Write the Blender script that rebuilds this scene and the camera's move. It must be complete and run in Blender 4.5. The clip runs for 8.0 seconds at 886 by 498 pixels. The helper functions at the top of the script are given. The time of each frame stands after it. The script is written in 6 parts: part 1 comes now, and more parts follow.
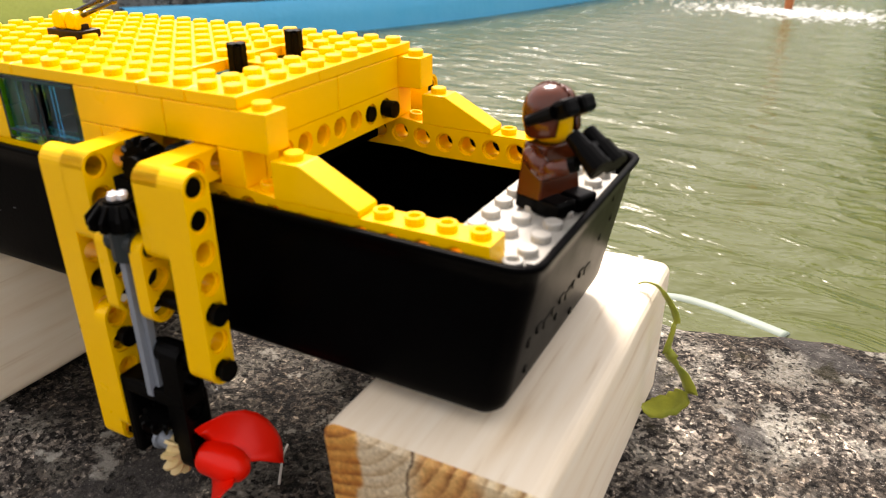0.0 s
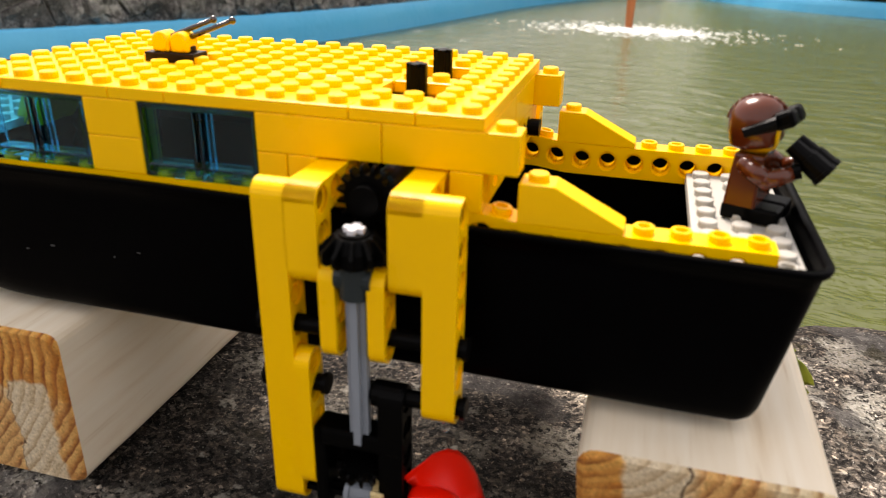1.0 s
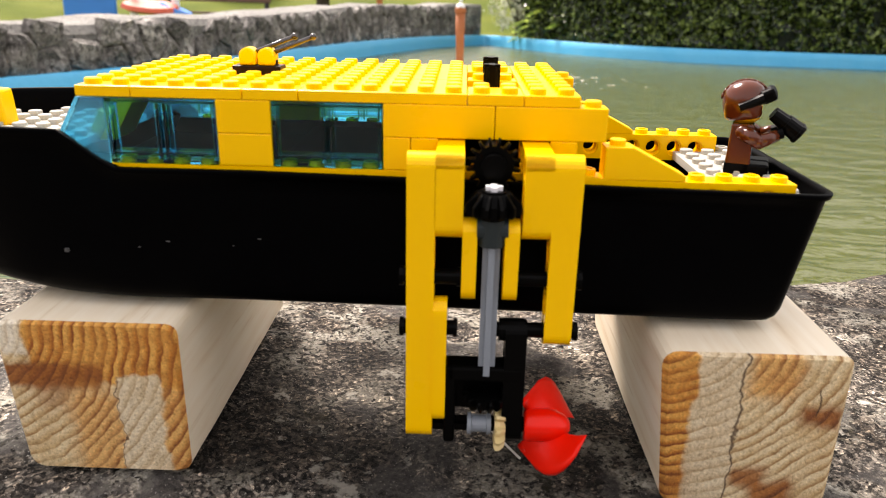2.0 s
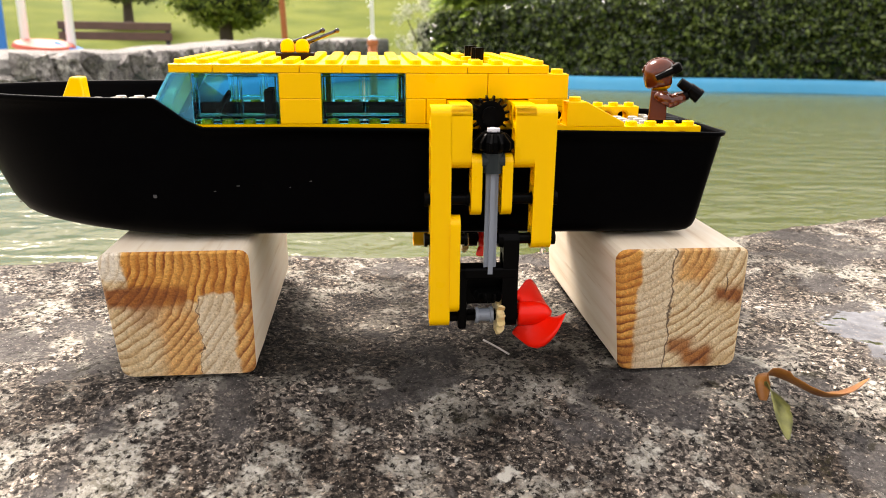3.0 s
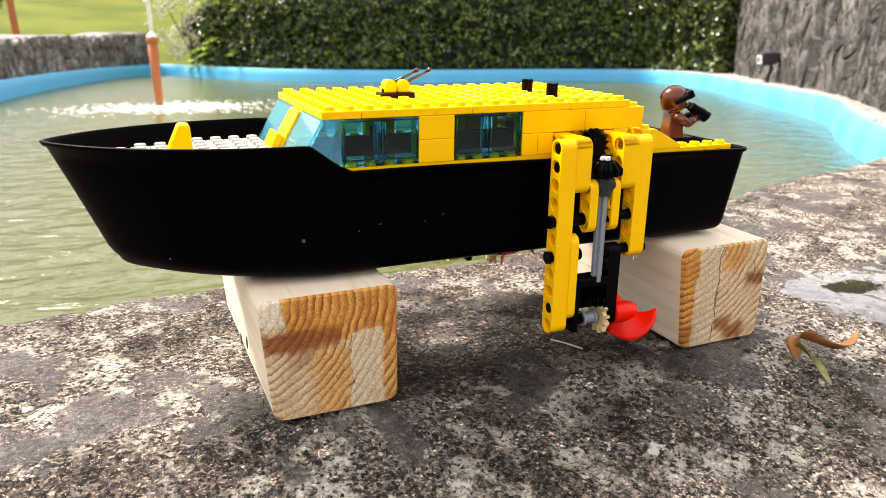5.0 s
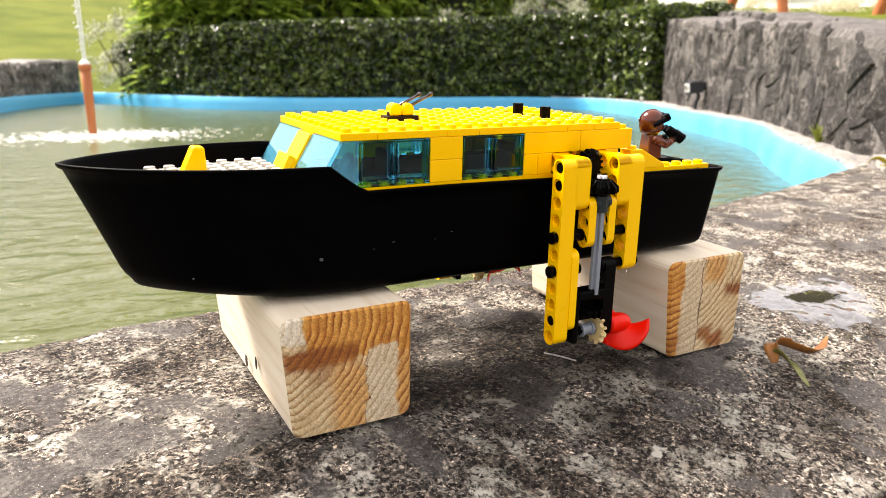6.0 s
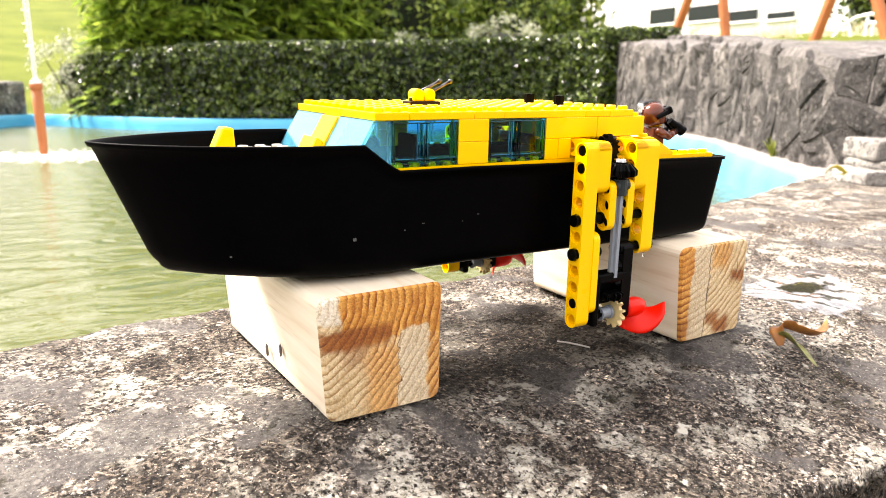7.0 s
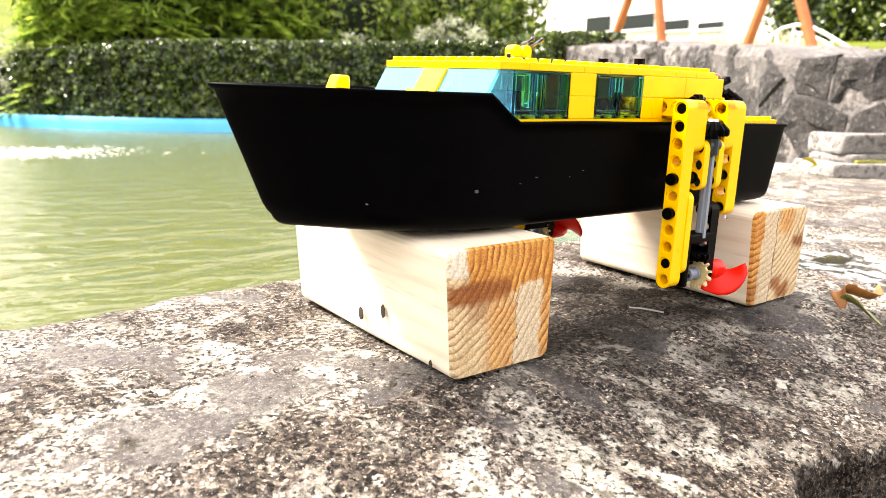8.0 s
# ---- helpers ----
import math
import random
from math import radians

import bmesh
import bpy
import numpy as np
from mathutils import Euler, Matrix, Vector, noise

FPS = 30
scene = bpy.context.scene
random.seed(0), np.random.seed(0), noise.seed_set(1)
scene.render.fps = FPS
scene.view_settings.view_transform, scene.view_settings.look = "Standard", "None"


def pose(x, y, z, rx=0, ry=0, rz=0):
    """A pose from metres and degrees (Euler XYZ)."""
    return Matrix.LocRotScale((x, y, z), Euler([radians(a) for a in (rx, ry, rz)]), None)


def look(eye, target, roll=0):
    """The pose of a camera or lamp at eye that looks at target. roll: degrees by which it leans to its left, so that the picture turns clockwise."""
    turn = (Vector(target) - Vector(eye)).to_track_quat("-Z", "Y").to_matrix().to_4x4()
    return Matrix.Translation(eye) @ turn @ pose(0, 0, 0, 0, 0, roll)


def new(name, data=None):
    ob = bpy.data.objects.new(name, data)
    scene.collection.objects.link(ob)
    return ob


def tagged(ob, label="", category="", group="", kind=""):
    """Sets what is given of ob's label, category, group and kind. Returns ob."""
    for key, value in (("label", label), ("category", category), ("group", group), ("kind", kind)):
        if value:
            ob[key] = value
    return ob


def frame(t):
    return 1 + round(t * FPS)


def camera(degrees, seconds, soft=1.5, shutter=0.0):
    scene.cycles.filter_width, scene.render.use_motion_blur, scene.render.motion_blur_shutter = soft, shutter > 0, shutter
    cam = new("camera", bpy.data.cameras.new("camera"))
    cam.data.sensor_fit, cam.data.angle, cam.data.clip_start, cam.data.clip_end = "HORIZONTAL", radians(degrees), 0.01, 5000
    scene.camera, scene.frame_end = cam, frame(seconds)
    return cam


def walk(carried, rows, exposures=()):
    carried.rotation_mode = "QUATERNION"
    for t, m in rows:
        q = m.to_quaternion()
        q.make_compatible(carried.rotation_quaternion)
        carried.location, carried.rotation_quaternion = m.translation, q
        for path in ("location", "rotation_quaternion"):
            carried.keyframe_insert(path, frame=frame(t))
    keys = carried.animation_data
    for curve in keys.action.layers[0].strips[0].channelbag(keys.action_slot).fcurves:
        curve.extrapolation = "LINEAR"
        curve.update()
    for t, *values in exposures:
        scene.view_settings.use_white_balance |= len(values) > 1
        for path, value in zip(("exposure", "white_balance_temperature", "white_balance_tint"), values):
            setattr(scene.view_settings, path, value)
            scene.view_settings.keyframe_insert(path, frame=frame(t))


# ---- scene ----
cam = camera(62.3, 8.0, soft=0.8)
PATH = [
    (0, (0.2507, -0.1311, 0.1593), (-0.554, 1.5112, -0.6503), 1.52),
    (0.5, (0.2094, -0.1408, 0.1586), (-0.4367, 1.5845, -0.6199), 1.30),
    (1, (0.1645, -0.1587, 0.1553), (-0.2764, 1.6423, -0.5945), 2.28),
    (2.5, (0.0782, -0.2498, 0.1353), (0.2143, 1.6665, -0.4209), 1.04),
    (3, (0.0614, -0.2906, 0.1268), (0.2812, 1.6287, -0.3913), 0.81),
    (3.5, (0.0313, -0.3102, 0.1215), (0.3469, 1.6173, -0.3089), -0.12),
    (4, (-0.0242, -0.2892, 0.1276), (0.4063, 1.5885, -0.4101), 0.62),
    (4.5, (-0.0594, -0.2805, 0.1459), (0.5883, 1.5276, -0.4117), 0.44),
    (6, (-0.1171, -0.2731, 0.1441), (0.8468, 1.4172, -0.3185), 0.42),
    (6.5, (-0.1273, -0.2758, 0.1381), (0.9101, 1.3787, -0.2938), 0.35),
    (7, (-0.1468, -0.2608, 0.1268), (0.93, 1.3763, -0.2739), 0.43),
    (7.5, (-0.1693, -0.2438, 0.1159), (0.9731, 1.3482, -0.2844), 0.62),
    (8, (-0.204, -0.2166, 0.1043), (1.0089, 1.3261, -0.2816), 1.00),
]
EXPOSURES = [(t, stops, 7000, 17) for t, stops in ((0, 0.72), (1, 0.62), (2.5, 1.10), (4.5, 1.18), (6.5, 1.15), (7.0, 1.72), (7.5, 1.90), (8, 1.95))]
walk(cam, [(t, look(eye, target, roll)) for t, eye, target, roll in PATH], EXPOSURES)
cam.data.dof.use_dof = True
cam.data.dof.focus_distance = 0.33
cam.data.dof.aperture_fstop = 20

# ---- light ----
world = bpy.data.worlds.new("overcast_sky")
scene.world = world
world.use_nodes = True
wn = world.node_tree.nodes
wl = world.node_tree.links
sky = wn.new("ShaderNodeTexSky")
sky.sky_type = "NISHITA"
sky.sun_disc = False
sky.sun_elevation = radians(52)
sky.sun_rotation = radians(-32)
sky.dust_density = 4.0
cloud = wn.new("ShaderNodeMix")
cloud.data_type = "RGBA"
cloud.inputs[0].default_value = 0.75
cloud.inputs[7].default_value = (10.5, 10.6, 10.8, 1)
wl.new(sky.outputs[0], cloud.inputs[6])
coord = wn.new("ShaderNodeTexCoord")
axis = wn.new("ShaderNodeSeparateXYZ")
wl.new(coord.outputs["Generated"], axis.inputs[0])
lift = wn.new("ShaderNodeMapRange")
lift.inputs[1].default_value, lift.inputs[2].default_value = 0.0, 1.0
lift.inputs[3].default_value, lift.inputs[4].default_value = 1.25, 1.25
wl.new(axis.outputs[2], lift.inputs[0])
shade = wn.new("ShaderNodeVectorMath")
shade.operation = "SCALE"
wl.new(cloud.outputs[2], shade.inputs[0])
wl.new(lift.outputs[0], shade.inputs["Scale"])
wl.new(shade.outputs[0], wn["Background"].inputs[0])
wn["Background"].inputs[1].default_value = 0.072
sun_data = bpy.data.lights.new("sun", "SUN")
sun_data.energy = 5.0
sun_data.angle = radians(20)
sun_data.color = (1.0, 0.96, 0.9)
sun = new("sun", sun_data)
sun.matrix_world = look((-1.6, 2.6, 4.0), (0, 0, 0))


# ---- materials ----
def material(name, color, rough=0.5, metal=0.0, spec=0.5, vary=0.0, scale=40.0, bump=0.0, bump_scale=300.0, second=None):
    """A principled material; vary mixes towards a second colour by noise at two scales."""
    m = bpy.data.materials.new(name)
    m.use_nodes = True
    n, l = m.node_tree.nodes, m.node_tree.links
    p = n["Principled BSDF"]
    p.inputs["Base Color"].default_value = (*color, 1)
    p.inputs["Roughness"].default_value = rough
    p.inputs["Metallic"].default_value = metal
    p.inputs["Specular IOR Level"].default_value = spec
    if vary or bump:
        geo = n.new("ShaderNodeNewGeometry")
    if vary:
        a = n.new("ShaderNodeTexNoise")
        a.inputs["Scale"].default_value = scale
        a.inputs["Detail"].default_value = 6
        l.new(geo.outputs["Position"], a.inputs["Vector"])
        r = n.new("ShaderNodeMapRange")
        r.inputs[1].default_value, r.inputs[2].default_value = 0.35, 0.7
        l.new(a.outputs[0], r.inputs[0])
        k = n.new("ShaderNodeMath")
        k.operation = "MULTIPLY"
        k.inputs[1].default_value = vary
        l.new(r.outputs[0], k.inputs[0])
        mix = n.new("ShaderNodeMix")
        mix.data_type = "RGBA"
        mix.inputs[6].default_value = (*color, 1)
        mix.inputs[7].default_value = (*(second or [c * 0.5 for c in color]), 1)
        l.new(k.outputs[0], mix.inputs[0])
        l.new(mix.outputs[2], p.inputs["Base Color"])
        q = n.new("ShaderNodeMapRange")
        q.inputs[3].default_value, q.inputs[4].default_value = rough * 0.85, min(1, rough * 1.25)
        l.new(a.outputs[0], q.inputs[0])
        l.new(q.outputs[0], p.inputs["Roughness"])
    if bump:
        b = n.new("ShaderNodeTexNoise")
        b.inputs["Scale"].default_value = bump_scale
        b.inputs["Detail"].default_value = 5
        l.new(geo.outputs["Position"], b.inputs["Vector"])
        u = n.new("ShaderNodeBump")
        u.inputs["Strength"].default_value = bump
        u.inputs["Distance"].default_value = 1.0 / bump_scale
        l.new(b.outputs[0], u.inputs["Height"])
        l.new(u.outputs[0], p.inputs["Normal"])
    return m


def clear_plastic(name, color, ior=1.16, clear=1.0):
    m = bpy.data.materials.new(name)
    m.use_nodes = True
    p = m.node_tree.nodes["Principled BSDF"]
    p.inputs["Base Color"].default_value = (*color, 1)
    p.inputs["Roughness"].default_value = 0.03
    p.inputs["IOR"].default_value = ior
    p.inputs["Transmission Weight"].default_value = clear
    return m


def ramp(n, stops):
    r = n.new("ShaderNodeValToRGB")
    e = r.color_ramp.elements
    while len(e) < len(stops):
        e.new(0.5)
    for k, (at, c) in enumerate(stops):
        e[k].position, e[k].color = at, (*c, 1)
    return r


YELLOW = material("yellow_plastic", (0.98, 0.56, 0.0), 0.28, spec=0.2, vary=0.25, scale=60, second=(0.96, 0.53, 0.0), bump=0.03, bump_scale=500)
BLACK = material("black_plastic", (0.0012, 0.0012, 0.0012), 0.34, spec=0.05, bump=0.03, bump_scale=400)
MATT_BLACK = material("matt_black_plastic", (0.0012, 0.0012, 0.0012), 0.95, spec=0.0, bump=0.03, bump_scale=400)
HULL = material("black_hull_plastic", (0.0006, 0.0006, 0.0008), 0.34, spec=0.02, vary=0.4, scale=90, second=(0.0012, 0.0012, 0.0014), bump=0.05, bump_scale=900)
GREY = material("light_grey_plastic", (0.41, 0.395, 0.35), 0.35, vary=0.3, scale=80, second=(0.35, 0.335, 0.30))
ROD = material("blue_grey_plastic", (0.22, 0.25, 0.29), 0.3, vary=0.3, scale=90, second=(0.20, 0.23, 0.27))
DARKGREY = material("dark_grey_plastic", (0.016, 0.024, 0.026), 0.35, spec=0.3)
TAN = material("tan_plastic", (0.62, 0.48, 0.22), 0.4)
WHITE = material("white_plastic", (0.75, 0.75, 0.78), 0.35)
RED = material("red_plastic", (0.80, 0.010, 0.001), 0.3, spec=0.25, vary=0.2, scale=90, second=(0.70, 0.008, 0.001))
BROWN = material("reddish_brown_plastic", (0.085, 0.017, 0.004), 0.18, spec=0.45, vary=0.3, scale=120, second=(0.065, 0.013, 0.003))
DARKBROWN = material("dark_brown_plastic", (0.010, 0.004, 0.003), 0.4, spec=0.15)
STICK = material("glossy_dark_brown_plastic", (0.016, 0.008, 0.006), 0.15, spec=0.9)
CYAN = clear_plastic("cyan_clear_plastic", (0.24, 0.76, 0.93), 1.35)
SCREEN = clear_plastic("cyan_windscreen_plastic", (0.22, 0.70, 0.90), 1.5, 0.86)
DROP = clear_plastic("water_drop", (1, 1, 1))


# ---- building helpers ----
# the boat and its blocks lean with the ledge, towards its front edge
BOAT_AT = Vector((0.05, 0.04, 0.052))
LEAN = (2.19, -0.44, -0.75)
SIT = pose(*BOAT_AT, *LEAN) @ Matrix.Translation(-BOAT_AT)


def seat(ob):
    """Leans a finished thing with the ledge."""
    ob.matrix_basis = SIT @ ob.matrix_basis
    return ob


S = 0.008
Z1 = 0.1010
Z2 = Z1 + 0.0096
Z3 = Z2 + 0.0096
ZR = Z3 + 0.0032


def mesh_of(name, bm, mats, smooth=False):
    me = bpy.data.meshes.new(name)
    bmesh.ops.recalc_face_normals(bm, faces=bm.faces)
    bm.to_mesh(me)
    bm.free()
    for m in mats if isinstance(mats, (list, tuple)) else [mats]:
        me.materials.append(m)
    if smooth:
        for p in me.polygons:
            p.use_smooth = True
    return me


def thing(name, place, label, category, group="", kind=""):
    ob = new(name)
    ob.location = place
    return tagged(ob, label, category, group, kind)


def solid(name, bm, mats, label="", category="", group="", kind="", smooth=False):
    """A thing that is one mesh."""
    return tagged(new(name, mesh_of(name, bm, mats, smooth)), label, category, group, kind)


def root_place(ob):
    v = Vector()
    while ob:
        v += ob.location
        ob = ob.parent
    return v


def part(name, bm, mats, parent, label="", smooth=False):
    me = bm if isinstance(bm, bpy.types.Mesh) else mesh_of(name, bm, mats, smooth)
    ob = new(name, me)
    ob.parent = parent
    ob.location = -root_place(parent)
    return tagged(ob, label)


def add_box(bm, x0, x1, y0, y1, z0, z1, bev=0.00025, seg=1):
    c = Matrix.Translation(((x0 + x1) / 2, (y0 + y1) / 2, (z0 + z1) / 2)) @ Matrix.Diagonal((abs(x1 - x0), abs(y1 - y0), abs(z1 - z0), 1))
    r = bmesh.ops.create_cube(bm, size=1, matrix=c)
    if bev:
        edges = {e for v in r["verts"] for e in v.link_edges}
        bmesh.ops.bevel(bm, geom=list(edges), offset=bev, segments=seg, profile=0.5, affect="EDGES")


def add_tube(bm, a, b, r0, r1=None, n=16, caps=True):
    """A tapered cylinder from a to b."""
    a, b = Vector(a), Vector(b)
    r1 = r0 if r1 is None else r1
    m = Matrix.Translation((a + b) / 2) @ (b - a).to_track_quat("Z", "Y").to_matrix().to_4x4()
    bmesh.ops.create_cone(bm, cap_ends=caps, segments=n, radius1=max(r0, 1e-5), radius2=max(r1, 1e-5), depth=(b - a).length, matrix=m)


def add_sweep(bm, pts, radii, n=10):
    """One round bent rod through the points."""
    loops = []
    for k, p in enumerate(pts):
        d = (pts[min(k + 1, len(pts) - 1)] - pts[max(k - 1, 0)]).normalized()
        u = d.cross(Vector((0, 0, 1)) if abs(d.z) < 0.9 else Vector((1, 0, 0))).normalized()
        v = u.cross(d)
        r = radii[k] if isinstance(radii, (list, tuple)) else radii
        loops.append([bm.verts.new(p + (u * math.cos(2 * math.pi * i / n) + v * math.sin(2 * math.pi * i / n)) * r) for i in range(n)])
    for a, b in zip(loops, loops[1:]):
        for i in range(n):
            bm.faces.new((a[i], a[(i + 1) % n], b[(i + 1) % n], b[i]))
    bm.faces.new(loops[0][::-1])
    bm.faces.new(loops[-1])


def add_lathe(bm, m, rings, n=24):
    """A surface of revolution about the local z of m; rings of (radius, height)."""
    loops = []
    for r, z in rings:
        loops.append([bm.verts.new(m @ Vector((r * math.cos(2 * math.pi * k / n), r * math.sin(2 * math.pi * k / n), z))) for k in range(n)])
    for a, b in zip(loops, loops[1:]):
        for k in range(n):
            bm.faces.new((a[k], a[(k + 1) % n], b[(k + 1) % n], b[k]))
    bm.faces.new(loops[0][::-1])
    bm.faces.new(loops[-1])


def add_stud(bm, x, y, z, n=14):
    add_lathe(bm, Matrix.Translation((x, y, z)), [(0.0024, -0.0002), (0.0024, 0.0014), (0.00215, 0.0017)], n)


def add_open_stud(bm, x, y, z, n=14):
    add_lathe(bm, Matrix.Translation((x, y, z)), [(0.0024, -0.0002), (0.0024, 0.0015), (0.0022, 0.0017), (0.0016, 0.0017), (0.0015, 0.0006)], n)


def brick_mesh(nx, ny, h, studs=True, skip=()):
    """A brick or plate nx by ny studs, its corner at the origin."""
    bm = bmesh.new()
    g = 0.0001
    add_box(bm, g, nx * S - g, g, ny * S - g, 0.00004, h - 0.00004, 0.0003, 2)
    if studs:
        for i in range(nx):
            for j in range(ny):
                if (i, j) not in skip:
                    add_stud(bm, (i + 0.5) * S, (j + 0.5) * S, h)
    return bm


def cell_outline(ang, low, high):
    """Outer point of one 8 mm cell at an angle; low and high say whether its two ends are round."""
    h = 0.0039
    c, s = math.cos(ang), math.sin(ang)
    if (c < -1e-6 and low) or (c > 1e-6 and high):
        return h * c, h * s
    k = 0.004 / max(abs(c), abs(s))
    return c * k, s * k * h / 0.004


def add_beam(bm, m, cells, thick=0.0078, round_ends=True, half=0.0039, hole=0.0024, rim=0.0031, holes=None, tall=1.0):
    """A studless beam: cells along local x, holes along local y, round ends; or the side of a holed brick."""
    n = 24
    for k in range(cells):
        low, high = round_ends and k == 0, round_ends and k == cells - 1
        loops = []
        cx = (k + 0.5) * S
        t = thick / 2
        out = [(ox, oz * tall) for ox, oz in (cell_outline(2 * math.pi * i / n, low, high) for i in range(n))]
        open_here = holes is None or k in holes
        if open_here:
            rings = [(out, -t), ((rim,), -t), ((rim,), -t + 0.0009), ((hole,), -t + 0.0009), ((hole,), t - 0.0009), ((rim,), t - 0.0009), ((rim,), t), (out, t)]
        else:
            rings = [(out, -t), (out, t)]
        for r, y in rings:
            loop = []
            for i in range(n):
                a = 2 * math.pi * i / n
                px, pz = r[i] if len(r) > 1 else (r[0] * math.cos(a), r[0] * math.sin(a))
                loop.append(bm.verts.new(m @ Vector((cx + px, y, pz))))
            loops.append(loop)
        for a, b in zip(loops, loops[1:] if open_here else []):
            for i in range(n):
                bm.faces.new((a[i], a[(i + 1) % n], b[(i + 1) % n], b[i]))
        if not open_here:
            bm.faces.new(loops[0])
            bm.faces.new(loops[1])
        # the outer skin of the cell
        a, b = loops[-1], loops[0]
        for i in range(n):
            mid = 2 * math.pi * (i + 0.5) / n
            c = math.cos(mid)
            if abs(c) > 0.7072 and not ((c < 0 and low) or (c > 0 and high)) and not ((c < 0 and k == 0) or (c > 0 and k == cells - 1)):
                continue
            bm.faces.new((a[i], a[(i + 1) % n], b[(i + 1) % n], b[i]))
    bmesh.ops.remove_doubles(bm, verts=bm.verts, dist=1e-6)


def axes(origin, ex, ey, ez):
    """A matrix that sends local x, y, z to the given directions."""
    m = Matrix.Identity(4)
    for c, v in enumerate((ex, ey, ez)):
        for r in range(3):
            m[r][c] = v[r]
    for r in range(3):
        m[r][3] = origin[r]
    return m


def add_gear(bm, centre, axis, teeth, r_in, r_out, width, bevel=0.7, n_hub=16):
    """A bevel gear: one toothed ring round the axis, its teeth slanting to the front, with a hub."""
    m = Matrix.Translation(Vector(centre)) @ Vector(axis).to_track_quat("Z", "Y").to_matrix().to_4x4()
    rings = []
    for z, ki, ko in ((-0.5, 1.0, 0.90), (-0.38, 1.0, 1.0), (0.0, 0.98, 1.0), (0.42, 0.80, 0.5 + 0.5 * bevel), (0.5, 0.74, 0.42 + 0.5 * bevel)):
        ring = []
        for k in range(teeth):
            for off, tip in ((0.02, 0), (0.28, 0), (0.40, 1), (0.62, 1), (0.74, 0)):
                a = 2 * math.pi * (k + off) / teeth
                r = r_out * ko if tip else r_in * ki
                ring.append(bm.verts.new(m @ Vector((max(r, r_in * 0.7) * math.cos(a), max(r, r_in * 0.7) * math.sin(a), z * width))))
        rings.append(ring)
    n = len(rings[0])
    for a, b in zip(rings, rings[1:]):
        for k in range(n):
            bm.faces.new((a[k], a[(k + 1) % n], b[(k + 1) % n], b[k]))
    for ring, z in ((rings[0][::-1], -0.5), (rings[-1], 0.44)):
        mid = bm.verts.new(m @ Vector((0, 0, z * width)))
        for k in range(n):
            bm.faces.new((ring[k], ring[(k + 1) % n], mid))


# ---- the ledge, the pool and its surroundings ----
def curve_through(points, per=12, closed=False):
    """Catmull-Rom through 2D points."""
    out = []
    n = len(points)
    for i in range(n if closed else n - 1):
        p = [Vector(points[(i + k) % n] if closed else points[min(max(i + k, 0), n - 1)]) for k in (-1, 0, 1, 2)]
        for j in range(per):
            t = j / per
            out.append(0.5 * (2 * p[1] + (p[2] - p[0]) * t + (2 * p[0] - 5 * p[1] + 4 * p[2] - p[3]) * t * t + (3 * p[1] - p[0] - 3 * p[2] + p[3]) * t ** 3))
    if not closed:
        out.append(Vector(points[-1]))
    return out


LEDGE_BACK = [(-1.1, 0.75), (-0.8, 0.42), (-0.5, 0.25), (-0.18, 0.168), (-0.06, 0.174), (0.05, 0.172), (0.2, 0.170), (0.32, 0.194), (0.45, 0.241), (0.58, 0.30), (0.8, 0.375), (1.06, 0.46)]
RIM = [(1.06, 0.46), (1.2, 0.56), (1.63, 1.0), (2.1, 1.46), (2.7, 2.4), (3.15, 3.1), (3.36, 3.7), (3.24, 4.05), (2.8, 4.25), (2.1, 4.3), (1.5, 4.45), (1.05, 4.8), (0.68, 5.5), (0.5, 6.0), (0.33, 6.2), (0.1, 5.8), (-0.1, 5.3), (-0.32, 4.4), (-0.47, 3.6), (-0.58, 2.7), (-0.68, 2.0), (-0.85, 1.35), (-1.0, 0.95)]
WATER = -0.092
back_curve = curve_through(LEDGE_BACK, 10)
rim_curve = curve_through(RIM, 8)


def back_edge(x):
    for a, b in zip(back_curve, back_curve[1:]):
        if a.x <= x <= b.x:
            return a.y + (b.y - a.y) * (x - a.x) / max(b.x - a.x, 1e-6)
    return back_curve[-1].y if x > 1 else back_curve[0].y


def front_edge(x):
    """The ledge's front edge, with the step between two slabs."""
    t = min(max((x - 0.012) / 0.012, 0), 1)
    corner = 0.014 * min(max((0.05 - x) / 0.03, 0), 1)
    return -0.19 * (1 - t) - (0.104 + corner + 0.20 * max(0, x - 0.06)) * t


def ledge_height(x, y):
    near = min(max((0.75 - x) / 0.4, 0), 1) * min(max((x + 0.8) / 0.4, 0), 1)
    q = SIT @ Vector((0.05, 0.04, 0))
    up = SIT.to_3x3() @ Vector((0, 0, 1))
    z = near * (q.z - (up.x * (x - q.x) + up.y * (min(y, 0.4) - q.y)) / up.z)
    z += -0.16 * max(0.0, -0.012 - y) - 0.0005 + float(np.interp(x, [0.0, 0.05, 0.14, 0.18], [0.0012, -0.0030, -0.0032, -0.0008]))
    z += 0.0016 * noise.noise((x * 18, y * 18, 0.3)) + 0.0012 * noise.noise((x * 90, y * 90, 1.7)) + 0.0008 * noise.noise((x * 300, y * 300, 4.1))
    return z - 0.0008


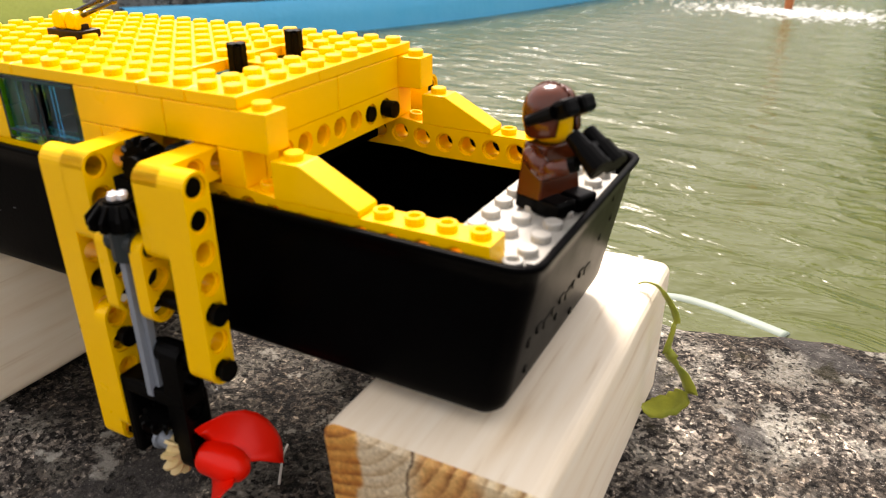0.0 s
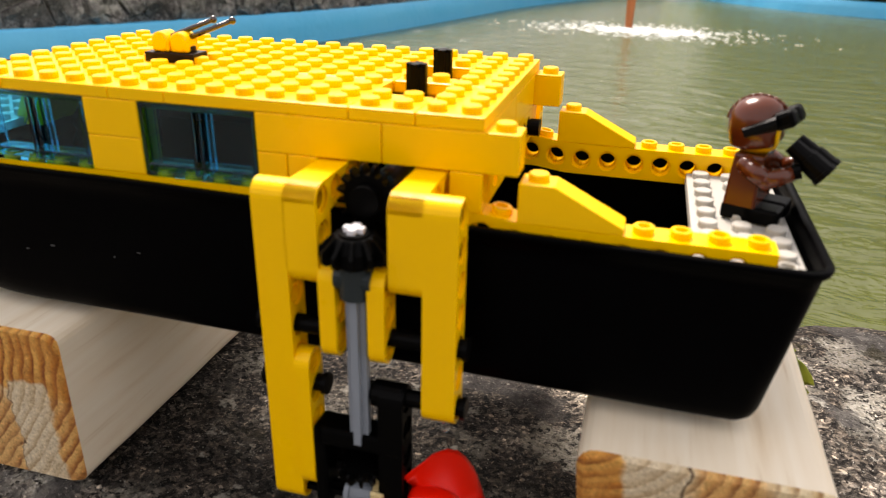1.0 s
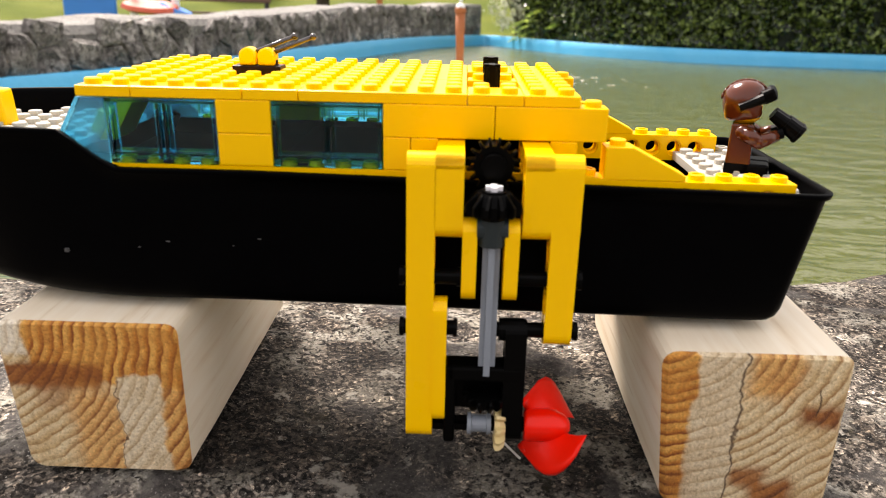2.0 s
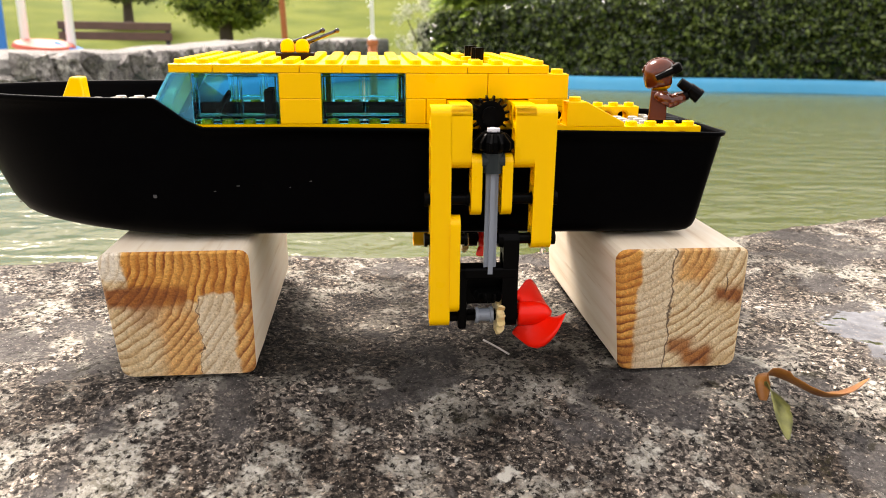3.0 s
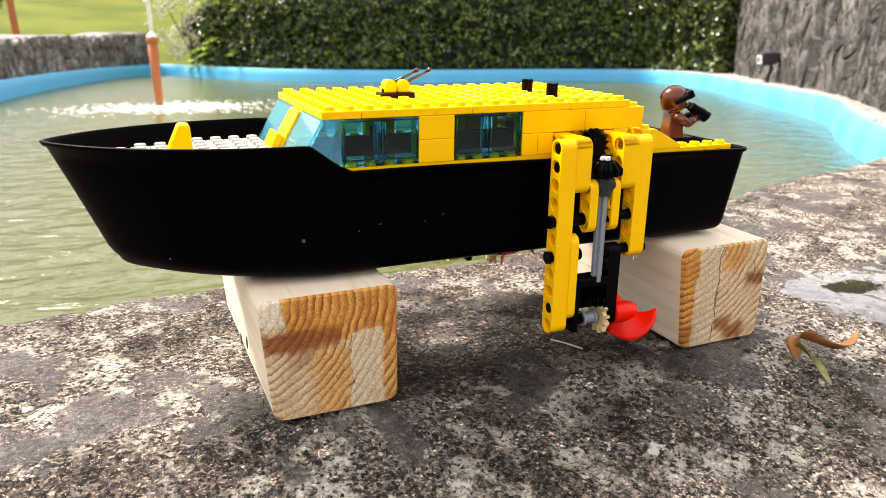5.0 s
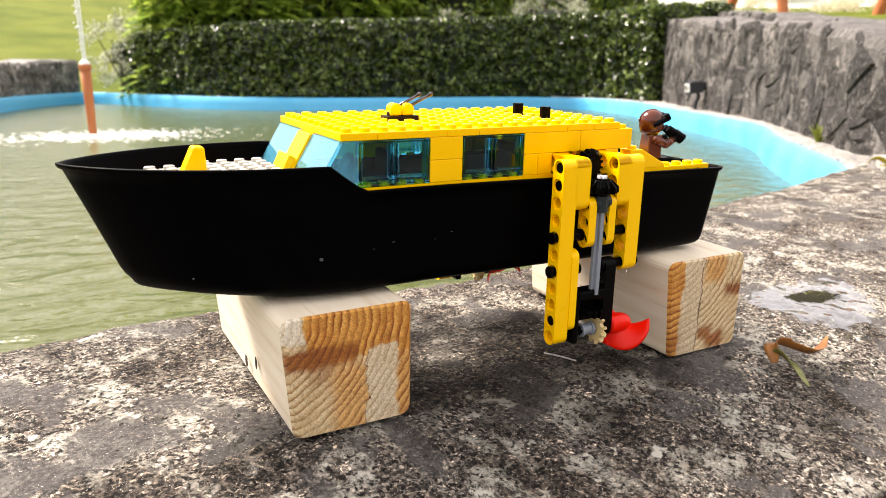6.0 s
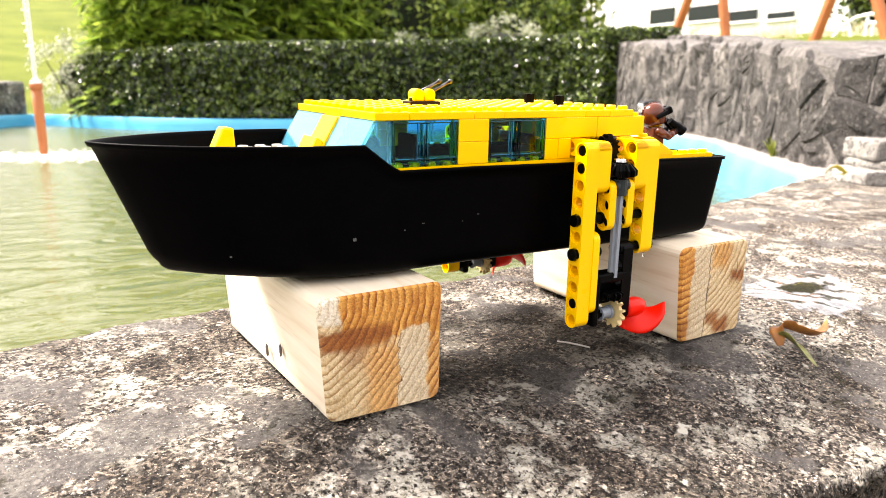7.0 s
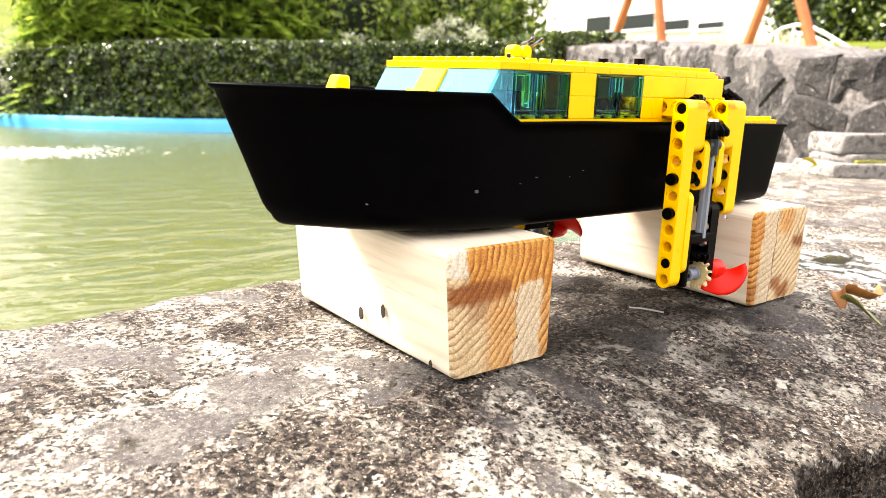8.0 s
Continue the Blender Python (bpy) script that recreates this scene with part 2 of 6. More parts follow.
def build_ledge():
    xs = []
    x = -1.45
    while x < 1.9:
        xs.append(x)
        x += 0.0035 if -0.42 < x < 0.72 else 0.02
    rows = 120
    bm = bmesh.new()
    grid = []
    for x in xs:
        f = front_edge(x) + 0.006 * noise.noise((x * 14, 0, 7)) + 0.003 * noise.noise((x * 70, 0, 2))
        b = (back_edge(x) if x < 1 else 0.44 + 0.3 * (x - 1)) + 0.004 * noise.noise((x * 20, 3, 7)) + 0.002 * noise.noise((x * 80, 5, 2))
        col = []
        for d, z in ((0.0, -0.6), (0.004, -0.2), (0.0, -0.06), (-0.003, -0.03)):
            w = 0.006 * noise.noise((x * 40, z * 60, 3))
            col.append(bm.verts.new((x, f - d + w, z)))
        for k in range(rows + 1):
            t = k / rows
            y = f + (b - f) * t
            round_off = 0.006 * (max(0, 1 - (y - f) / (0.004 if x > 0.02 else 0.012)) ** 2 + max(0, 1 - (b - y) / 0.02) ** 2)
            col.append(bm.verts.new((x, y, ledge_height(x, y) - round_off)))
        for d, z in ((0.004, -0.025), (0.002, -0.06), (0.0, -0.6)):
            col.append(bm.verts.new((x, b + d, z)))
        grid.append(col)
    for a, b in zip(grid, grid[1:]):
        for k in range(len(a) - 1):
            bm.faces.new((a[k], b[k], b[k + 1], a[k + 1]))
    return bm


def stone_material(name, dark, mid, light, scale, speck):
    m = bpy.data.materials.new(name)
    m.use_nodes = True
    n, l = m.node_tree.nodes, m.node_tree.links
    p = n["Principled BSDF"]
    geo = n.new("ShaderNodeNewGeometry")

    def tex(sc, detail, rough=0.6):
        t = n.new("ShaderNodeTexNoise")
        t.inputs["Scale"].default_value = sc
        t.inputs["Detail"].default_value = detail
        t.inputs["Roughness"].default_value = rough
        l.new(geo.outputs["Position"], t.inputs["Vector"])
        return t

    def mix(fac, a, b):
        x = n.new("ShaderNodeMix")
        x.data_type = "RGBA"
        for s, i in ((fac, 0), (a, 6), (b, 7)):
            if isinstance(s, tuple):
                x.inputs[i].default_value = (*s, 1)
            else:
                l.new(s, x.inputs[i])
        return x.outputs[2]

    def band(src, lo, hi):
        r = n.new("ShaderNodeMapRange")
        r.inputs[1].default_value, r.inputs[2].default_value = lo, hi
        l.new(src, r.inputs[0])
        return r.outputs[0]

    def times(a, b):
        k = n.new("ShaderNodeMath")
        k.operation = "MULTIPLY"
        for i, s in enumerate((a, b)):
            if isinstance(s, float):
                k.inputs[i].default_value = s
            else:
                l.new(s, k.inputs[i])
        return k.outputs[0]

    big, mid_n, fine, grit = tex(scale, 6, 0.65), tex(scale * 6, 8, 0.75), tex(speck, 6, 0.75), tex(speck * 3.5, 3)
    base = mix(band(mid_n.outputs[0], 0.40, 0.62), dark, mid)
    lichen = times(band(big.outputs[0], 0.50, 0.58), band(fine.outputs[0], 0.44, 0.58))
    base = mix(lichen, base, light)
    crust = times(band(tex(scale * 2.6, 5, 0.7).outputs[0], 0.57, 0.62), band(mid_n.outputs[0], 0.42, 0.55))
    base = mix(times(times(crust, band(fine.outputs[0], 0.40, 0.55)), 0.9), base, tuple(min(1, c * 1.15) for c in light))
    spots = times(band(grit.outputs[0], 0.60, 0.66), 0.7)
    base = mix(spots, base, tuple(min(1, c * 1.05) for c in light))
    pits = times(band(tex(speck * 1.1, 5, 0.75).outputs[0], 0.52, 0.60), 0.85)
    base = mix(pits, base, tuple(c * 0.3 for c in dark))
    own = n.new("ShaderNodeObjectInfo")
    tone = n.new("ShaderNodeVectorMath")
    tone.operation = "SCALE"
    l.new(base, tone.inputs[0])
    shade_of = n.new("ShaderNodeMapRange")
    shade_of.inputs[3].default_value, shade_of.inputs[4].default_value = 0.62, 1.22
    l.new(own.outputs["Random"], shade_of.inputs[0])
    l.new(shade_of.outputs[0], tone.inputs["Scale"])
    l.new(tone.outputs[0], p.inputs["Base Color"])
    p.inputs["Roughness"].default_value = 0.8
    bump = n.new("ShaderNodeBump")
    bump.inputs["Strength"].default_value = 0.9
    bump.inputs["Distance"].default_value = 0.9 / speck
    l.new(fine.outputs[0], bump.inputs["Height"])
    bump2 = n.new("ShaderNodeBump")
    bump2.inputs["Strength"].default_value = 0.5
    bump2.inputs["Distance"].default_value = 0.3 / speck
    l.new(grit.outputs[0], bump2.inputs["Height"])
    l.new(bump.outputs[0], bump2.inputs["Normal"])
    l.new(bump2.outputs[0], p.inputs["Normal"])
    return m


def ledge_material():
    """Weathered stone: smooth grey, dark granular and cream lichen patches, grit, pits, a wet place and shade painted
    under the boat.
    """
    m = bpy.data.materials.new("weathered_ledge_stone")
    m.use_nodes = True
    n, l = m.node_tree.nodes, m.node_tree.links
    p = n["Principled BSDF"]
    geo = n.new("ShaderNodeNewGeometry")

    def tex(sc, detail, rough=0.6, dist=0.0):
        t = n.new("ShaderNodeTexNoise")
        t.inputs["Scale"].default_value = sc
        t.inputs["Detail"].default_value = detail
        t.inputs["Roughness"].default_value = rough
        t.inputs["Distortion"].default_value = dist
        l.new(geo.outputs["Position"], t.inputs["Vector"])
        return t.outputs[0]

    def blend(fac, a, b, how="MIX"):
        x = n.new("ShaderNodeMix")
        x.data_type = "RGBA"
        x.blend_type = how
        for s, i in ((fac, 0), (a, 6), (b, 7)):
            if isinstance(s, tuple):
                x.inputs[i].default_value = (*s, 1)
            elif isinstance(s, float):
                x.inputs[i].default_value = s
            else:
                l.new(s, x.inputs[i])
        return x.outputs[2]

    def band(src, lo, hi, a=0.0, b=1.0):
        r = n.new("ShaderNodeMapRange")
        r.inputs[1].default_value, r.inputs[2].default_value = lo, hi
        r.inputs[3].default_value, r.inputs[4].default_value = a, b
        l.new(src, r.inputs[0])
        return r.outputs[0]

    def ramped(src, stops):
        r = ramp(n, stops)
        l.new(src, r.inputs[0])
        return r.outputs[0]

    patches = tex(15, 4, 0.55)
    ground_col = ramped(patches, [(0.36, (0.026, 0.022, 0.019)), (0.46, (0.052, 0.046, 0.041)), (0.54, (0.082, 0.076, 0.071)), (0.64, (0.135, 0.126, 0.115))])
    # crystals a millimetre or two across, each of its own shade
    cells = n.new("ShaderNodeTexVoronoi")
    cells.inputs["Scale"].default_value = 620
    warp = n.new("ShaderNodeMix")
    warp.data_type = "RGBA"
    warp.blend_type = "ADD"
    warp.inputs[0].default_value = 0.004
    fine = n.new("ShaderNodeTexNoise")
    fine.inputs["Scale"].default_value = 300
    l.new(geo.outputs["Position"], fine.inputs["Vector"])
    l.new(geo.outputs["Position"], warp.inputs[6])
    l.new(fine.outputs["Color"], warp.inputs[7])
    l.new(warp.outputs[2], cells.inputs["Vector"])
    bead = n.new("ShaderNodeSeparateColor")
    l.new(cells.outputs["Color"], bead.inputs[0])
    grain = tex(430, 5, 0.78)
    mixed = n.new("ShaderNodeMath")
    mixed.operation = "MULTIPLY_ADD"
    mixed.inputs[1].default_value = 0.34
    l.new(bead.outputs[0], mixed.inputs[0])
    l.new(grain, mixed.inputs[2])
    col = blend(1.0, ground_col, ramped(mixed.outputs[0], [(0.47, (0.10, 0.092, 0.085)), (0.57, (0.50, 0.485, 0.465)), (0.68, (1.35, 1.31, 1.26)), (0.77, (2.9, 2.8, 2.62)), (0.87, (5.2, 5.0, 4.6))]), "MULTIPLY")
    # single light and dark crystals
    specks = n.new("ShaderNodeTexVoronoi")
    specks.inputs["Scale"].default_value = 900
    l.new(warp.outputs[2], specks.inputs["Vector"])
    speck = n.new("ShaderNodeSeparateColor")
    l.new(specks.outputs["Color"], speck.inputs[0])
    col = blend(1.0, col, ramped(speck.outputs[0], [(0.0, (0.50, 0.47, 0.44)), (0.45, (0.85, 0.83, 0.80)), (0.75, (1.15, 1.12, 1.07)), (0.90, (1.5, 1.45, 1.36)), (0.96, (3.2, 3.05, 2.8))]), "MULTIPLY")
    # cream and white lichen, a few centimetres across with ragged edges
    crust = tex(44, 5, 0.6)
    lichen = blend(speck.outputs[1], (0.34, 0.315, 0.25), (0.62, 0.595, 0.52))
    speckle = band(mixed.outputs[0], 0.50, 0.66)
    amount = n.new("ShaderNodeMath")
    amount.operation = "MULTIPLY"
    l.new(band(crust, 0.50, 0.58, 0.0, 0.95), amount.inputs[0])
    l.new(speckle, amount.inputs[1])
    drift = n.new("ShaderNodeMath")
    drift.operation = "MULTIPLY"
    l.new(amount.outputs[0], drift.inputs[0])
    l.new(band(tex(8, 3, 0.5), 0.42, 0.56, 0.10, 1.0), drift.inputs[1])
    col = blend(drift.outputs[0], col, lichen)
    small = tex(95, 5, 0.62)
    col = blend(band(small, 0.62, 0.68, 0.0, 0.8), col, (0.72, 0.69, 0.60))
    # smooth grey skins a few centimetres across
    skin = tex(17, 7, 0.62, 0.4)
    smooth_part = band(skin, 0.535, 0.575, 0.0, 0.85)
    col = blend(smooth_part, col, blend(band(grain, 0.35, 0.65), (0.062, 0.057, 0.054), (0.125, 0.117, 0.110)))
    grit = tex(1100, 2, 0.5)
    col = blend(band(grit, 0.66, 0.72, 0.0, 0.8), col, (0.66, 0.63, 0.56))
    moss = tex(42, 7, 0.7)
    col = blend(band(moss, 0.60, 0.66, 0.0, 0.75), col, (0.030, 0.026, 0.009))
    pits = tex(170, 5, 0.72)
    col = blend(band(pits, 0.625, 0.66, 0.0, 0.92), col, (0.006, 0.005, 0.005))

    def ragged_mark(x, y, ax, ay):
        """A ragged mask round a place, ax by ay metres, for spilt water, moss and painted shade."""
        d = n.new("ShaderNodeVectorMath")
        d.operation = "SUBTRACT"
        d.inputs[1].default_value = (x, y, 0)
        l.new(geo.outputs["Position"], d.inputs[0])
        sc = n.new("ShaderNodeVectorMath")
        sc.operation = "MULTIPLY"
        sc.inputs[1].default_value = (1 / ax, 1 / ay, 0)
        l.new(d.outputs[0], sc.inputs[0])
        ln = n.new("ShaderNodeVectorMath")
        ln.operation = "LENGTH"
        l.new(sc.outputs[0], ln.inputs[0])
        add = n.new("ShaderNodeMath")
        l.new(ln.outputs["Value"], add.inputs[0])
        l.new(band(tex(30, 6, 0.7), 0.3, 0.7, 0.0, 1.0), add.inputs[1])
        return add.outputs[0]

    wet = band(ragged_mark(0.334, 0.012, 0.062, 0.042), 1.36, 1.30)
    islet = band(ragged_mark(0.337, 0.017, 0.022, 0.011), 1.45, 1.25)
    # the boat's shade on the ledge, painted as darker stone between the blocks
    boat_shade = band(ragged_mark(0.105, 0.035, 0.12, 0.070), 1.75, 1.2, 0.0, 0.74)
    damp = band(ragged_mark(0.30, 0.165, 0.10, 0.06), 1.8, 1.2, 0.0, 0.45)
    col = blend(boat_shade, col, blend(1.0, col, (0.22, 0.21, 0.20), "MULTIPLY"))
    col = blend(damp, col, blend(1.0, col, (0.22, 0.21, 0.20), "MULTIPLY"))
    col = blend(wet, col, blend(1.0, col, (0.40, 0.39, 0.38), "MULTIPLY"))
    col = blend(islet, col, blend(1.0, col, (0.40, 0.42, 0.14), "MULTIPLY"))
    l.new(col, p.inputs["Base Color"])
    level = n.new("ShaderNodeMath")
    level.operation = "SUBTRACT"
    level.use_clamp = True
    l.new(wet, level.inputs[0])
    l.new(islet, level.inputs[1])
    wet = level.outputs[0]
    l.new(band(wet, 0, 1, 0.12, 1.0), p.inputs["Specular IOR Level"])
    l.new(band(wet, 0, 1, 0.72, 0.03), p.inputs["Roughness"])
    l.new(wet, p.inputs["Coat Weight"])
    p.inputs["Coat IOR"].default_value = 1.5
    p.inputs["Coat Roughness"].default_value = 0.02
    prev = None
    for src, dist, strength in ((pits, -0.006, 0.6), (small, 0.003, 0.5), (mixed.outputs[0], 0.0022, 0.8), (grit, 0.0007, 0.6)):
        b = n.new("ShaderNodeBump")
        b.inputs["Distance"].default_value = dist
        l.new(band(wet, 0.0, 1.0, strength, 0.03), b.inputs["Strength"])
        l.new(src, b.inputs["Height"])
        if prev:
            l.new(prev, b.inputs["Normal"])
        prev = b.outputs[0]
    l.new(prev, p.inputs["Normal"])
    return m


LEDGE_STONE = ledge_material()
WALL_STONE = stone_material("rubble_stone", (0.042, 0.038, 0.034), (0.130, 0.119, 0.110), (0.30, 0.28, 0.26), 4, 45)
WEST_STONE = stone_material("pale_rubble_stone", (0.10, 0.09, 0.082), (0.30, 0.275, 0.25), (0.58, 0.54, 0.49), 4, 45)
EAST_STONE = stone_material("worn_rubble_stone", (0.018, 0.0155, 0.0135), (0.064, 0.057, 0.051), (0.25, 0.23, 0.205), 3.5, 38)
MORTAR = stone_material("mortar", (0.09, 0.082, 0.075), (0.16, 0.147, 0.133), (0.27, 0.25, 0.23), 5, 60)
COPING = stone_material("pale_coping_stone", (0.25, 0.24, 0.22), (0.38, 0.36, 0.33), (0.55, 0.52, 0.47), 6, 80)
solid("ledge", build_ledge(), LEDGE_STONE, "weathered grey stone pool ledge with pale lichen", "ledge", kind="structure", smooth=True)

BLUE = material("blue_pool_paint", (0.06, 0.43, 0.72), 0.5, vary=0.5, scale=6, second=(0.13, 0.51, 0.77), bump=0.1, bump_scale=40)


def rim_normal(i, pts):
    a, b = pts[max(i - 1, 0)], pts[min(i + 1, len(pts) - 1)]
    d = (b - a).normalized()
    return Vector((d.y, -d.x))


def build_pool_wall():
    bm = bmesh.new()
    prev = None
    for i, p in enumerate(rim_curve):
        o = rim_normal(i, rim_curve)
        col = [bm.verts.new((p.x - o.x * d, p.y - o.y * d, z)) for d, z in ((0.015, -0.7), (0.015, -0.05), (0.003, -0.014), (0.0, -0.01))]
        col += [bm.verts.new((p.x + o.x * d, p.y + o.y * d, z)) for d, z in ((0.06, -0.01), (0.06, -0.7))]
        if prev:
            for k in range(len(col) - 1):
                bm.faces.new((prev[k], col[k], col[k + 1], prev[k + 1]))
        prev = col
    return bm


solid("pool_wall", build_pool_wall(), BLUE, "blue painted concrete pool wall", "pool wall", kind="structure", smooth=True)


def water_material():
    m = bpy.data.materials.new("murky_pool_water")
    m.use_nodes = True
    n, l = m.node_tree.nodes, m.node_tree.links
    p = n["Principled BSDF"]
    p.inputs["Base Color"].default_value = (0.076, 0.086, 0.026, 1)
    p.inputs["Roughness"].default_value = 0.18
    p.inputs["IOR"].default_value = 1.33
    geo = n.new("ShaderNodeNewGeometry")
    mp = n.new("ShaderNodeMapping")
    mp.inputs["Scale"].default_value = (9, 17, 1)
    mp.inputs["Rotation"].default_value = (0, 0, radians(20))
    l.new(geo.outputs["Position"], mp.inputs[0])
    a = n.new("ShaderNodeTexNoise")
    a.inputs["Scale"].default_value = 1.2
    a.inputs["Detail"].default_value = 4
    a.inputs["Distortion"].default_value = 0.6
    l.new(mp.outputs[0], a.inputs["Vector"])
    b = n.new("ShaderNodeBump")
    b.inputs["Strength"].default_value = 0.9
    b.inputs["Distance"].default_value = 0.0145
    fine = n.new("ShaderNodeTexNoise")
    fine.inputs["Scale"].default_value = 4.5
    fine.inputs["Detail"].default_value = 2
    l.new(mp.outputs[0], fine.inputs["Vector"])
    both = n.new("ShaderNodeMath")
    both.operation = "MULTIPLY_ADD"
    both.inputs[1].default_value = 0.10
    l.new(fine.outputs[0], both.inputs[0])
    l.new(a.outputs[0], both.inputs[2])
    l.new(both.outputs[0], b.inputs["Height"])
    l.new(b.outputs[0], p.inputs["Normal"])
    return m


bm = bmesh.new()
ring = [bm.verts.new((p.x, p.y, WATER)) for p in rim_curve] + [bm.verts.new((p.x, p.y, WATER)) for p in back_curve[1:-1]]
bm.faces.new(ring)
bmesh.ops.triangulate(bm, faces=bm.faces)
solid("water", bm, water_material(), "murky green rippled pool water", "water", kind="structure")


# ---- coping, walls and ground round the pool ----
def offset_path(pts, i0, i1, d):
    out = []
    for i in range(i0, i1 + 1):
        o = rim_normal(i, pts)
        out.append(Vector((pts[i].x + o.x * d, pts[i].y + o.y * d)))
    return out


def strip(path_a, path_b, z, drop=0.3, wob=0.004):
    """A slab between two paths."""
    bm = bmesh.new()
    prev = None
    for a, b in zip(path_a, path_b):
        w = wob * noise.noise((a.x * 6, a.y * 6, 2))
        col = [bm.verts.new((a.x, a.y, z - drop)), bm.verts.new((a.x, a.y, z + w - 0.003)), bm.verts.new((a.x * 0.97 + b.x * 0.03, a.y * 0.97 + b.y * 0.03, z + w)), bm.verts.new((b.x, b.y, z + w)), bm.verts.new((b.x, b.y, z - drop))]
        if prev:
            for k in range(4):
                bm.faces.new((prev[k], col[k], col[k + 1], prev[k + 1]))
        prev = col
    return bm


# the rim starts beside the ledge and runs round by the far side
N_RIM = len(rim_curve)
COPE_END = 8 * 7
solid("coping", strip(offset_path(rim_curve, 0, COPE_END, 0.008), offset_path(rim_curve, 0, COPE_END, 0.32), -0.004), COPING, "pale worn concrete coping beside the pool", "coping", kind="structure")


def stone_wall(name, path, heights, base, course, label, seed, depth=0.22, stone=None, rough=(0.004, 0.020), joint=0.965, core=None, relief=1.0, long=1.35):
    """A rubble wall along a path: a mortar core and single stones that stand proud of it."""
    rng = random.Random(seed)
    lens = [0.0]
    for a, b in zip(path, path[1:]):
        lens.append(lens[-1] + (b - a).length)
    total = lens[-1]

    def at(d):
        d = min(max(d, 0), total - 1e-5)
        k = max(i for i in range(len(lens) - 1) if lens[i] <= d)
        t = (d - lens[k]) / (lens[k + 1] - lens[k])
        p = path[k].lerp(path[k + 1], t)
        e = (path[k + 1] - path[k]).normalized()
        h = heights[0] + (heights[-1] - heights[0]) * (d / total) if len(heights) == 2 else np.interp(d / total, np.linspace(0, 1, len(heights)), heights)
        return p, Vector((e.y, -e.x)), float(h)

    bm = bmesh.new()
    prev = None
    steps = max(8, int(total / 0.06))
    for k in range(steps + 1):
        p, o, h = at(total * k / steps)
        h += 0.02 * noise.noise((p.x * 3, p.y * 3, seed))
        col = [bm.verts.new((p.x + o.x * d, p.y + o.y * d, z)) for d, z in ((0.0, base), (0.0, h - 0.02), (0.015, h), (depth, h + 0.005), (depth, base))]
        if prev:
            for j in range(4):
                bm.faces.new((prev[j], col[j], col[j + 1], prev[j + 1]))
        else:
            bm.faces.new(col)
        prev = col
    bm.faces.new(prev)
    wall = solid(name, bm, core or MORTAR, label, "wall", kind="structure")
    # irregular stones: cells round jittered centres, cut to the wall's top
    sw, sh = course * long, course * 0.92
    seeds = []
    for r in range(-1, int((max(heights) - base) / sh) + 2):
        for k in range(-1, int(total / sw) + 2):
            seeds.append((sw * (k + 0.5 * (r % 2) + rng.uniform(-0.42, 0.42)), base + sh * (r + 0.5 + rng.uniform(-0.40, 0.40))))

    def clip(poly, nx, nz, c):
        out = []
        for a, b in zip(poly, poly[1:] + poly[:1]):
            da, db = a[0] * nx + a[1] * nz - c, b[0] * nx + b[1] * nz - c
            if da <= 0:
                out.append(a)
            if da * db < 0:
                t = da / (da - db)
                out.append((a[0] + (b[0] - a[0]) * t, a[1] + (b[1] - a[1]) * t))
        return out

    for sx, sz in seeds:
        top = at(sx)[2] + 0.006
        if not (0 <= sx <= total and base <= sz <= top - 0.015):
            continue
        poly = [(max(sx - 2 * sw, 0), base), (min(sx + 2 * sw, total), base), (min(sx + 2 * sw, total), top), (max(sx - 2 * sw, 0), top)]
        for ox, oz in seeds:
            if (ox, oz) != (sx, sz) and abs(ox - sx) < 3 * sw and abs(oz - sz) < 3 * sh:
                nx, nz = ox - sx, oz - sz
                poly = clip(poly, nx, nz, (nx * (ox + sx) + nz * (oz + sz)) / 2)
        if len(poly) < 3:
            continue
        gx, gz = sum(q[0] for q in poly) / len(poly), sum(q[1] for q in poly) / len(poly)
        edge = []
        for a, b in zip(poly, poly[1:] + poly[:1]):
            if math.hypot(b[0] - a[0], b[1] - a[1]) > 0.012:
                edge += [a, ((a[0] + b[0]) / 2, (a[1] + b[1]) / 2)]
        if len(edge) < 6:
            continue
        proud = rng.uniform(*rough)
        slant = rng.uniform(-0.06, 0.06) * relief, rng.uniform(-0.10, 0.10)
        sb = bmesh.new()

        def spot(x, z, out):
            out += slant[0] * (x - gx) + slant[1] * (z - gz)
            p, o, _ = at(x)
            return sb.verts.new((p.x - o.x * out, p.y - o.y * out, z))

        rings = []
        for f, h in ((joint, -0.006), (joint - 0.065, 0.75), (0.62, 1.0), (0.30, 1.0)):
            line = []
            for x, z in edge:
                x, z = gx + (x - gx) * (1 - (1 - f) * 1.35 / long), gz + (z - gz) * f
                w = noise.noise_vector((x * 19, z * 19, seed)) * course * 0.10
                bump = relief * (0.016 * noise.noise((x * 17, z * 17, seed + 3)) + 0.010 * noise.noise((x * 45, z * 45, seed + 9)))
                line.append(spot(x + w.x, z + w.y, h if h < 0 else proud * h + bump * (0.4 + 0.6 * h)))
            rings.append(line)
        for a, b in zip(rings, rings[1:]):
            for k in range(len(a)):
                sb.faces.new((a[k], b[k], b[(k + 1) % len(a)], a[(k + 1) % len(a)]))
        sb.faces.new(rings[-1][::-1])
        part("stone", sb, stone or WALL_STONE, wall)
    return wall


